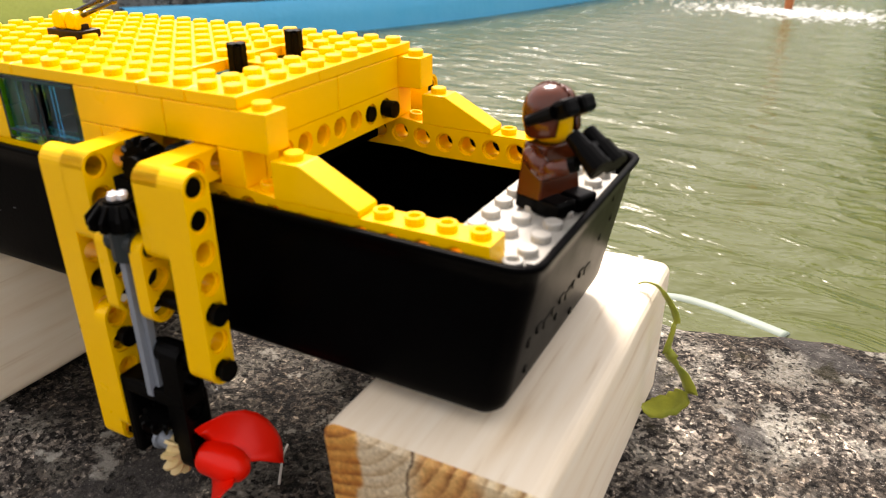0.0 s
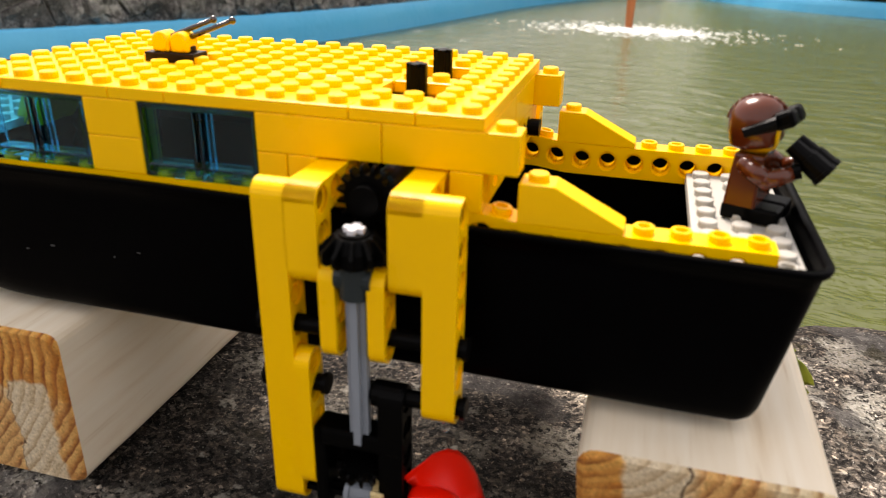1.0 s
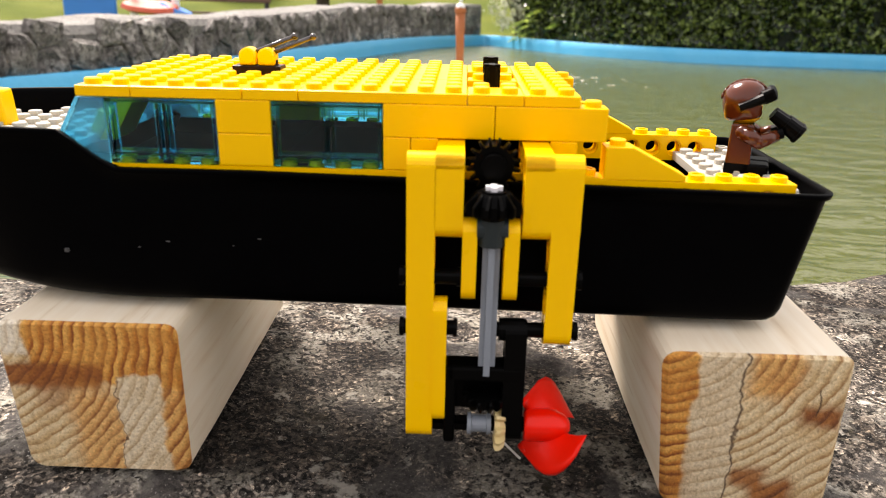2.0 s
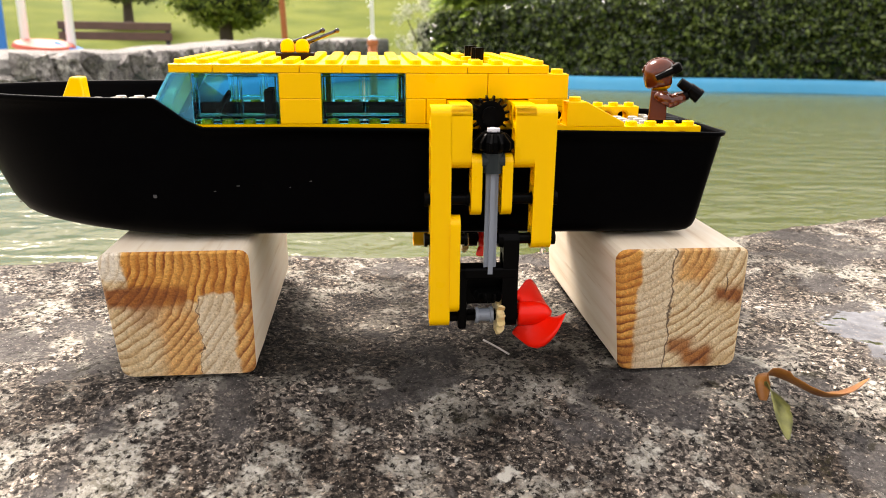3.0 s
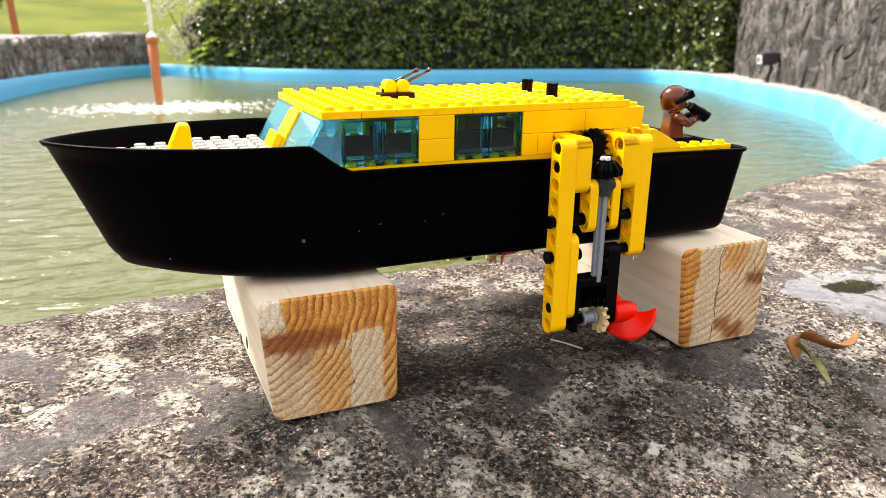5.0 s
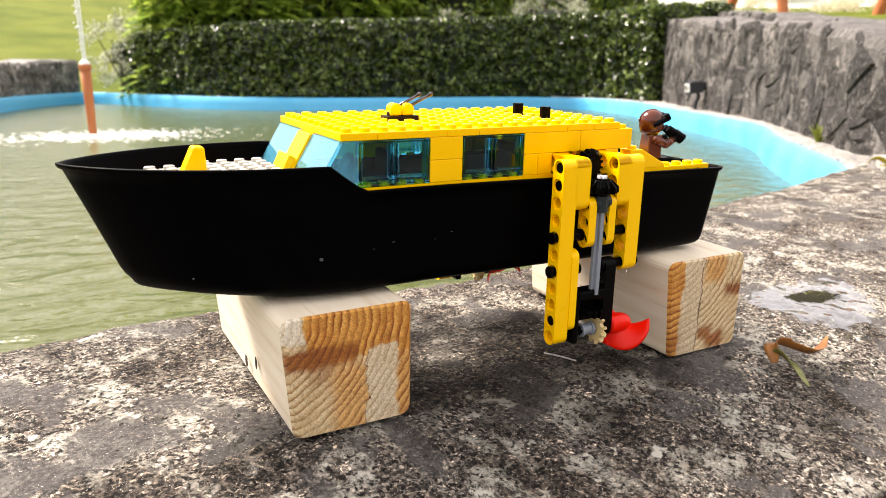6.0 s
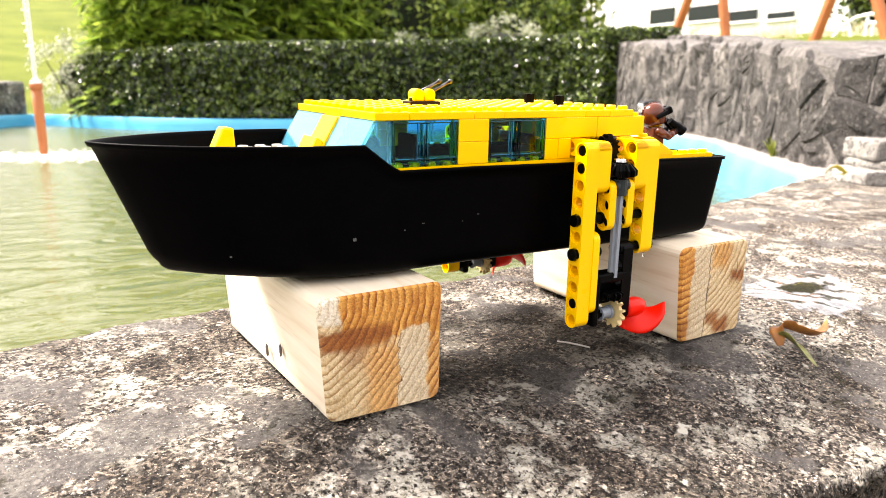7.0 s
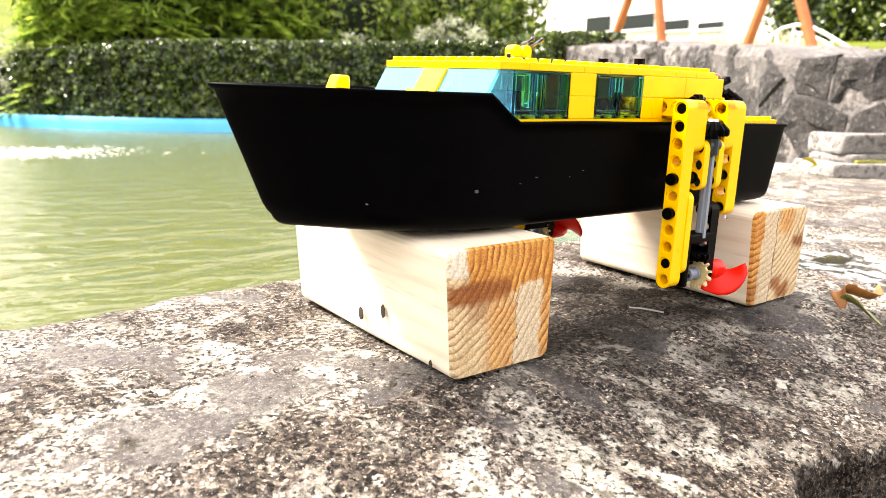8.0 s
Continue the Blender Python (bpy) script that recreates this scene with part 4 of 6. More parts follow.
# swing frames, railing and house above the wall
for (y0, z0), (y1, z1) in (((6.526, 1.008), (6.344, 1.466)), ((5.753, 0.963), (5.834, 1.418)), ((4.581, 0.80), (4.426, 1.284)), ((3.782, 0.73), (3.973, 1.241))):
    bm = bmesh.new()
    dy, dz = y1 - y0, z1 - z0
    add_tube(bm, (8.0, y0 - dy * 0.8, z0 - dz * 0.8), (8.0, y0 + dy * 3.4, z0 + dz * 3.4), 0.06, 0.055, 10)
    solid("swing_post", bm, ORANGE_WOOD, "slanted orange-stained swing frame post", "post", "swing frame posts")

rail = thing("railing", (9.3, 4.3, 0.6), "white arched metal railing beyond the wall", "railing")
ARCH = [(5.12, 0.92), (5.0, 1.07), (4.85, 1.15), (4.68, 1.18), (4.5, 1.15), (4.3, 1.05), (4.04, 0.89), (3.7, 0.74), (3.3, 0.58)]
for lift, k0 in ((0.0, 0), (-0.10, 3)):
    bm = bmesh.new()
    add_sweep(bm, [Vector((9.3, y, z + lift)) for y, z in ARCH[k0:]], 0.022, 8)
    part("rail", bm, WHITE_PAINT, rail)
for y0, z0, y1, z1 in ((4.93, 1.11, 4.82, 0.6), (4.70, 1.17, 4.74, 0.6), (4.62, 1.06, 4.66, 0.6), (4.2, 0.98, 4.2, 0.5), (3.8, 0.77, 3.8, 0.4)):
    bm = bmesh.new()
    add_tube(bm, (9.3, y0, z0), (9.3, y1, z1), 0.018, 0.018, 8)
    part("baluster", bm, WHITE_PAINT, rail)

house = thing("house", (18.0, 12.5, 1.3), "low white house with dark windows", "house")
bm = bmesh.new()
add_box(bm, 17.0, 22.0, 9.2, 18.0, 1.0, 4.6, 0)
part("wall", bm, WHITE_PAINT, house)
bm = bmesh.new()
add_box(bm, 16.6, 22.4, 8.8, 18.4, 4.6, 4.8, 0.02)
part("roof", bm, MORTAR, house)
for y0, y1, z0, z1 in ((10.5, 11.2, 2.12, 2.27), (11.5, 12.3, 2.15, 2.40), (12.6, 13.6, 2.26, 2.64), (14.1, 14.95, 2.28, 2.69)):
    bm = bmesh.new()
    add_box(bm, 16.95, 17.05, y0, y1, z0, z1, 0)
    w = part("window", bm, DARK_GLASS, house, "dark window")
    bm = bmesh.new()
    add_box(bm, 16.92, 17.0, y0 - 0.06, y1 + 0.06, z0 - 0.07, z0 - 0.01, 0.005)
    part("sill", bm, WHITE_PAINT, w)

# a small floodlight at the foot of the wall
FX, FY = 2.57, 2.125
lamp = thing("floodlight", (FX, FY, -0.004), "small black floodlight at the foot of the wall", "floodlight")
tip = pose(FX, FY, 0.098, 0, -6, -24)
bm = bmesh.new()
add_box(bm, -0.042, 0.020, -0.032, 0.032, -0.026, 0.026, 0.004, 2)
add_box(bm, 0.018, 0.042, -0.024, 0.024, -0.018, 0.022, 0.006, 2)
for k in range(4):
    add_box(bm, -0.030 + 0.013 * k, -0.026 + 0.013 * k, -0.030, 0.030, 0.024, 0.031, 0.001)
bmesh.ops.transform(bm, matrix=tip, verts=bm.verts)
head = part("housing", bm, IRON, lamp)
bm = bmesh.new()
add_box(bm, -0.0445, -0.0415, -0.024, 0.024, -0.018, 0.018, 0.001)
bmesh.ops.transform(bm, matrix=tip, verts=bm.verts)
part("reflector", bm, WHITE_PAINT, head, "pale floodlight reflector")
bm = bmesh.new()
add_box(bm, -0.0470, -0.0440, -0.013, 0.016, -0.010, 0.012, 0.001)
bmesh.ops.transform(bm, matrix=tip, verts=bm.verts)
part("lens", bm, MORTAR, head, "grey glass lens")
bm = bmesh.new()
add_sweep(bm, [Vector((FX + 0.008, FY - 0.004, 0.074)), Vector((FX + 0.014, FY - 0.006, 0.055)), Vector((FX + 0.004, FY - 0.002, 0.028)), Vector((FX, FY, -0.012))], 0.008, 8)
part("stand", bm, IRON, lamp)
bm = bmesh.new()
add_lathe(bm, Matrix.Translation((FX, FY, -0.014)), [(0.026, 0), (0.026, 0.008), (0.012, 0.014)], 16)
part("foot", bm, IRON, lamp)

# ---- the boat ----
boat = thing("toy_boat", BOAT_AT, "black and yellow toy brick boat on two timber blocks", "toy boat")
boat.rotation_euler = [radians(a) for a in LEAN]
CY = 0.04


def hull_bottom(x):
    t = max(0.0, (-0.015 - x) / 0.07)
    return 0.0545 - 0.0018 * min(max((x - 0.04) / 0.14, 0), 1) + 0.0052 * t ** 1.4


def hull_rim(x):
    t = min(max((x + 0.0135) / 0.0145, 0), 1)
    return 0.1112 * (1 - t) + 0.1003 * t - 0.0028 * max(0, x - 0.04) / 0.17 + 0.0006 * max(0, -0.0135 - x) / 0.09


def hull_ring(v, inset):
    """The outline at a height fraction v, shrunk by inset: near half from stern to bow, then the far half back."""
    xb = -0.0848 * (1 - v) - 0.1062 * v + 0.003 * max(0.0, 1 - v / 0.05) ** 2 + max(-0.0013, min(inset, 0.0016))
    xs = 0.2025 * (1 - v) + 0.2105 * v - inset
    w = 0.0398 * (1 - v) + 0.0420 * v - inset
    rc = max(0.0025, 0.0055 - inset)
    near = [(xs, w * k / 6) for k in range(0, 6)]
    for k in range(1, 7):
        a = math.pi / 2 * k / 6
        near.append((xs - rc + rc * math.cos(a), w - rc + rc * math.sin(a)))
    near[5] = (xs, w - rc)
    blen = 0.085
    for k in range(1, 60):
        x = xs - rc - (xs - rc - xb) * (k / 60)
        t = min(max((x - xb) / blen, 0), 1)
        near.append((x, w * (1 - (1 - t) ** 2.0) ** 0.72))
    for k in range(0, 7):
        x = xb + (near[-1][0] - xb) * (1 - (k + 1) / 8) ** 2
        t = min(max((x - xb) / blen, 0), 1)
        near.append((x, w * (1 - (1 - t) ** 2.0) ** 0.72))
    near.append((xb, 0.0))
    return [(x, CY - y) for x, y in near] + [(x, CY + y) for x, y in near[-2:0:-1]]


def build_hull():
    bm = bmesh.new()
    rings = [(0.0, 0.024, 0.0), (0.015, 0.012, 0.0), (0.035, 0.0045, 0.0002), (0.06, 0.002, 0.0004), (0.10, 0.0005, 0.0003), (0.16, 0.0, 0), (0.22, 0.0, 0), (0.35, 0, 0), (0.6, 0, 0), (0.85, 0, 0), (0.958, 0, 0), (0.962, -0.0011, 0), (0.99, -0.0013, 0), (1.0, -0.0010, 0), (1.0, 0.0006, 0), (0.97, 0.0009, 0), (0.5, 0.001, 0), (0.2, 0.0016, 0)]
    loops = []
    for v, inset, dz in rings:
        loop = []
        for x, y in hull_ring(v, inset):
            z0, z1 = hull_bottom(x), hull_rim(x)
            loop.append(bm.verts.new((x, y, z0 + (z1 - z0) * v + dz)))
        loops.append(loop)
    n = len(loops[0])
    for a, b in zip(loops, loops[1:]):
        for i in range(n):
            bm.faces.new((a[i], a[(i + 1) % n], b[(i + 1) % n], b[i]))
    for loop, flip in ((loops[0], 1), (loops[-1], 0)):
        h = n // 2
        # stitch the near half to the far half
        for i in range(0, h):
            a, b, c, d = loop[i], loop[i + 1], loop[(n - i - 1) % n], loop[(n - i) % n]
            q = []
            for v in (a, b, c, d):
                if v not in q:
                    q.append(v)
            if len(q) > 2:
                bm.faces.new(q)
    return bm


part("hull", build_hull(), HULL, boat, "glossy black plastic hull", smooth=True)

brick_cache = {}


def put_brick(name, x, y, z, nx, ny, h, mat=YELLOW, studs=True, label=""):
    """A brick or plate of nx by ny studs with its corner at x, y, z."""
    key = (nx, ny, round(h, 5), mat.name, studs)
    if key not in brick_cache:
        brick_cache[key] = mesh_of(name, brick_mesh(nx, ny, h, studs), mat)
    ob = new(name, brick_cache[key])
    ob.parent = boat
    ob.location = Vector((x, y, z)) - boat.location
    return tagged(ob, label)


def holed_brick(x, y, z, n, along="x", holes=None, sag=0.0):
    """A brick one stud wide with round holes through its side."""
    bm = bmesh.new()
    if along == "x":
        m = axes((x, y + S / 2, z + 0.0048), (1, 0, 0), (0, 1, 0), (0, 0, 1))
    else:
        m = axes((x + S / 2, y, z + 0.0048), (0, 1, 0), (-1, 0, 0), (0, 0, 1))
    m = m @ Matrix.Translation((-S / 2, 0, 0))
    # holes lie between the studs
    add_beam(bm, m, n + 1, 0.0078, False, holes=holes if holes is not None else range(1, n), tall=0.0048 / 0.0039)
    lim = [(x, x + n * S) if along == "x" else (y, y + n * S)][0]
    for v in bm.verts:
        if along == "x":
            v.co.x = min(max(v.co.x, lim[0] + 0.0001), lim[1] - 0.0001)
        else:
            v.co.y = min(max(v.co.y, lim[0] + 0.0001), lim[1] - 0.0001)
    bmesh.ops.remove_doubles(bm, verts=bm.verts, dist=1e-6)
    for k in range(n):
        if along == "x":
            add_open_stud(bm, x + (k + 0.5) * S, y + S / 2, z + 0.0096)
    for v in bm.verts:
        v.co.z -= sag * min(max((v.co.x - 17.2 * S) / (1.2 * S), 0), 1)
    part("holed_brick", bm, YELLOW, boat)


for side in (0, 9):
    y = side * S
    holed_brick(0, y, Z1 - 0.0096, 9)
    holed_brick(9 * S, y, Z1 - 0.0096, 16, sag=0.0013)
    # the column between the windows and the courses behind them
    for z in (Z1, Z2):
        put_brick("brick", 4 * S, y, z, 2, 1, 0.0096, studs=False)
    put_brick("brick", 10 * S, y, Z2, 4, 1, 0.0096, studs=False)
    put_brick("brick", 14 * S, y, Z2, 4, 1, 0.0096)
    put_brick("brick", 10 * S, y, Z1, 1, 1, 0.0096, studs=False)
    put_brick("brick", 11 * S, y, Z1, 1, 1, 0.0096, studs=False)
    put_brick("brick", 16 * S, y, Z1, 1, 1, 0.0096, studs=False)
    # the long slope behind the cabin
    bm = bmesh.new()
    x0, x1 = 18 * S + 0.0001, 21 * S - 0.0001
    prof = [(x0, Z1 - 0.0013), (x1, Z1 - 0.0013), (x1, Z1 + 0.0003), (x0 + 0.0079, Z2 - 0.0012), (x0, Z2 - 0.0012)]
    a = [bm.verts.new((px, y + 0.0001, pz)) for px, pz in prof]
    b = [bm.verts.new((px, y + S - 0.0001, pz)) for px, pz in prof]
    bm.faces.new(a)
    bm.faces.new(b[::-1])
    for k in range(5):
        bm.faces.new((a[k], a[(k + 1) % 5], b[(k + 1) % 5], b[k]))
    bmesh.ops.bevel(bm, geom=list(bm.edges), offset=0.0003, segments=2, profile=0.5, affect="EDGES")
    add_stud(bm, 18.5 * S, y + S / 2, Z2 - 0.0012)
    part("slope_brick", bm, YELLOW, boat)

# the wall across the back of the cabin
holed_brick(16 * S, S, Z1, 8, "y")
put_brick("brick", 16 * S, S, Z2, 1, 4, 0.0096, studs=False)
put_brick("brick", 16 * S, 5 * S, Z2, 1, 4, 0.0096, studs=False)
for yy, out in ((7 * S, 0.0004), (8 * S, 0.0035)):
    bm = bmesh.new()
    add_tube(bm, (17 * S - 0.006, yy, Z1 + 0.0048), (17 * S + out, yy, Z1 + 0.0048), 0.0023)
    if out > 0.001:
        add_tube(bm, (17 * S + 0.0005, yy, Z1 + 0.0048), (17 * S + out, yy, Z1 + 0.0048), 0.0026)
    part("pin", bm, BLACK, boat, "black connector pin")

# the roof, with two open wells
for u0, u1, rows in ((-1, 1, ((0, 4), (4, 10))), (1, 5, ((0, 4), (4, 10))), (5, 7, ((0, 4), (4, 10))), (7, 13, ((0, 4), (4, 10))), (13, 15, ((0, 2), (4, 5), (7, 10))), (15, 17, ((0, 4), (4, 10)))):
    for r0, r1 in rows:
        put_brick("roof_plate", u0 * S, r0 * S, Z3, u1 - u0, r1 - r0, 0.0032)
put_brick("brick", 13 * S, 2 * S, Z3 - 0.0106, 2, 2, 0.0096, studs=False)
put_brick("brick", 13 * S, 5 * S, Z3 - 0.0106, 2, 2, 0.0096, studs=False)


def add_cross_axle(bm, a, b, r=0.0024):
    a, b = Vector(a), Vector(b)
    m = Matrix.Translation(a) @ (b - a).to_track_quat("Z", "Y").to_matrix().to_4x4()
    d = (b - a).length
    w = r * 0.38
    pts = [(r, -w), (r, w), (w, w), (w, r), (-w, r), (-w, w), (-r, w), (-r, -w), (-w, -w), (-w, -r), (w, -r), (w, -w)]
    lo = [bm.verts.new(m @ Vector((x, y, 0))) for x, y in pts]
    hi = [bm.verts.new(m @ Vector((x, y, d))) for x, y in pts]
    bm.faces.new(lo[::-1])
    bm.faces.new(hi)
    for k in range(12):
        bm.faces.new((lo[k], lo[(k + 1) % 12], hi[(k + 1) % 12], hi[k]))


for ax, ay in ((0.1116, 0.0285), (0.1119, 0.0526)):
    bm = bmesh.new()
    add_cross_axle(bm, (ax, ay, 0.112), (ax, ay, 0.1290), 0.0026)
    add_tube(bm, (ax, ay, 0.112), (ax, ay, 0.1282), 0.0023)
    part("axle", bm, BLACK, boat, "black cross axle end")

# the twin levers on the roof
put_brick("brown_plate", 3 * S + 0.0035, 4 * S + 0.001, ZR - 0.0004, 2, 1, 0.0032, DARKBROWN, label="dark brown plate")
for cx in (3.62 * S + 0.0035, 4.38 * S + 0.0035):
    yy, cz = 4.5 * S + 0.001, ZR + 0.0028
    bm = bmesh.new()
    add_box(bm, cx - 0.0028, cx + 0.0028, yy - 0.0028, yy + 0.0028, cz, cz + 0.0026, 0.0006, 2)
    add_lathe(bm, axes((cx, yy - 0.0030, cz + 0.0028), (1, 0, 0), (0, 0, -1), (0, 1, 0)), [(0.0023, 0), (0.0028, 0.0004), (0.0028, 0.0056), (0.0023, 0.0060)], 20)
    lever = part("lever_base", bm, YELLOW, boat)
    bm = bmesh.new()
    tip = Vector((cx + 0.0145, yy + 0.003, cz + 0.0090))
    add_tube(bm, (cx + 0.001, yy, cz + 0.0036), tip, 0.0008, 0.0007, 10)
    bmesh.ops.create_uvsphere(bm, u_segments=10, v_segments=8, radius=0.0011, matrix=Matrix.Translation(tip))
    part("lever_stick", bm, STICK, lever, "dark brown lever stick with a ball end", smooth=True)


# windows: clear cyan frames with a double bar in the middle
def window(x0, y, outward):
    w = 4 * S
    bm = bmesh.new()
    ya, yb = (y, y + 0.0055) if outward < 0 else (y + S - 0.0055, y + S)
    g = 0.0002
    t = 0.0014
    for a, b, c, d in ((g, w - g, Z1 + g, Z1 + t), (g, w - g, Z3 - t, Z3 - g), (g, t, Z1 + t, Z3 - t), (w - t, w - g, Z1 + t, Z3 - t), (w / 2 - 0.0017, w / 2 - 0.0004, Z1 + t, Z3 - t), (w / 2 + 0.0004, w / 2 + 0.0017, Z1 + t, Z3 - t), (t, w - t, Z1 + 0.0030, Z1 + 0.0037)):
        add_box(bm, x0 + a, x0 + b, ya, yb, c, d, 0.00015)
        if c == Z1 + g:
            ob = part("window", bm, CYAN, boat, "clear cyan plastic window")
        else:
            part("bar", bm, CYAN, ob)
        bm = bmesh.new()
    bm.free()
    for a, b in ((t, w / 2 - 0.0018), (w / 2 + 0.0018, w - t)):
        bm = bmesh.new()
        ym = ya + 0.0012 if outward < 0 else yb - 0.0022
        add_box(bm, x0 + a, x0 + b, ym, ym + 0.001, Z1 + t, Z3 - t, 0)
        part("pane", bm, CYAN, ob)


for x0 in (0, 6 * S):
    window(x0, 0, -1)
    window(x0, 9 * S, 1)

# the raked windscreen: two clear halves and a yellow post
def slab(bm, pts, y0, y1):
    a = [bm.verts.new((px, y0, pz)) for px, pz in pts]
    b = [bm.verts.new((px, y1, pz)) for px, pz in pts]
    bm.faces.new(a)
    bm.faces.new(b[::-1])
    for k in range(len(pts)):
        bm.faces.new((a[k], a[(k + 1) % len(pts)], b[(k + 1) % len(pts)], b[k]))


FX0, FX1 = -0.0195, -0.0082
for y0, y1, wall_y in ((0.0004, 4 * S - 0.0002, 0.0004), (6 * S + 0.0002, 10 * S - 0.0004, 10 * S - 0.0016)):
    bm = bmesh.new()
    slab(bm, [(FX0, Z1), (FX0 + 0.0012, Z1), (FX1 + 0.0012, Z3 - 0.0002), (FX1, Z3 - 0.0002)], y0, y1)
    ws = part("windscreen", bm, SCREEN, boat, "raked clear cyan windscreen")
    ws.visible_shadow = False
    bm = bmesh.new()
    slab(bm, [(FX0 + 0.0016, Z1), (-0.0003, Z1), (-0.0003, Z3 - 0.0003), (FX1 + 0.0016, Z3 - 0.0003)], wall_y, wall_y + 0.0012)
    pane = part("side_pane", bm, SCREEN, ws)
    pane.visible_shadow = False
bm = bmesh.new()
slab(bm, [(FX0 - 0.0012, Z1), (FX0 + 0.006, Z1), (FX1 + 0.006, Z3 - 0.0002), (FX1 - 0.0012, Z3 - 0.0002)], 4 * S, 6 * S)
bmesh.ops.bevel(bm, geom=list(bm.edges), offset=0.0004, segments=2, profile=0.5, affect="EDGES")
part("windscreen_post", bm, YELLOW, boat)
bm = bmesh.new()
slab(bm, [(FX0 - 0.0040, Z1 + 0.001), (FX0 - 0.0008, Z1 + 0.001), (FX0 + 0.0040, Z1 + 0.0085), (FX0 + 0.0008, Z1 + 0.0105)], 4 * S + 0.0005, 6 * S - 0.0005)
bmesh.ops.bevel(bm, geom=list(bm.edges), offset=0.0004, segments=2, profile=0.5, affect="EDGES")
part("sloped_tile", bm, YELLOW, boat)

# the foredeck of grey plates
def deck_width(x):
    t = min(max((x + 0.104) / 0.085, 0), 1)
    return 0.0425 * (1 - (1 - t) ** 2) ** 0.72 - 0.0035


for k in range(10):
    xa = -0.0995 + k * S
    half = max(1, int(deck_width(xa) / S))
    if deck_width(xa) > S:
        put_brick("deck_plate", xa, CY - half * S, 0.1005, 1, 2 * half, 0.0032, GREY, label="light grey studded deck plate")
bm = bmesh.new()
slab(bm, [(-0.0630, 0.1037), (-0.0520, 0.1037), (-0.0528, 0.1158), (-0.0572, 0.1160)], CY - 0.004, CY + 0.004)
bmesh.ops.bevel(bm, geom=list(bm.edges), offset=0.0009, segments=3, profile=0.5, affect="EDGES")
part("bow_slope", bm, YELLOW, boat, smooth=False)

# added black panels along the inside of the cabin below the windows, for the shade on its yellow walls
for ya, yb in ((S + 0.0001, S + 0.0016), (9 * S - 0.0016, 9 * S - 0.0001)):
    bm = bmesh.new()
    add_box(bm, -0.012, 15 * S, ya, yb, 0.0966, Z1 + 0.0012, 0.0002)
    part("shade_panel", bm, MATT_BLACK, boat)

# inside the cabin: a dark floor, a seat and a wheel
bm = bmesh.new()
add_box(bm, -0.012, 16 * S, S + 0.0005, 9 * S - 0.0005, 0.094, 0.0965, 0)
part("cabin_floor", bm, MATT_BLACK, boat)
bm = bmesh.new()
add_box(bm, 0.046, 0.126, 0.0095, 0.0705, 0.0966, 0.1004, 0.001, 2)
part("battery_box", bm, MATT_BLACK, boat, "black battery box in the cabin")
bm = bmesh.new()
add_box(bm, 0.012, 0.026, 0.024, 0.038, 0.0965, 0.1005, 0.001, 2)
add_box(bm, 0.023, 0.027, 0.024, 0.038, 0.0965, 0.1120, 0.001, 2)
part("seat", bm, MATT_BLACK, boat, "small black seat in the cabin")
bm = bmesh.new()
bmesh.ops.create_cone(bm, cap_ends=True, segments=18, radius1=0.0052, radius2=0.0052, depth=0.0016, matrix=pose(0.006, 0.031, 0.1065, 0, -60, 0))
add_tube(bm, (0.0, 0.031, 0.0965), (0.006, 0.031, 0.1065), 0.0012)
part("steering_wheel", bm, BLACK, boat)

# the stern plate
put_brick("stern_plate", 23 * S - 0.0003, S, 0.0906, 3, 8, 0.0032, GREY, label="light grey studded stern plate")
for y0 in (0.0022, 9 * S + 0.0001):
    bm = bmesh.new()
    add_box(bm, 25 * S + 0.0001, 25 * S + 0.0052, y0, y0 + 0.0057, 0.0906, 0.0938, 0.0003)
    add_open_stud(bm, 25 * S + 0.0030, y0 + 0.0028, 0.0938)
    part("stern_plate", bm, GREY, boat, "light grey studded stern plate")


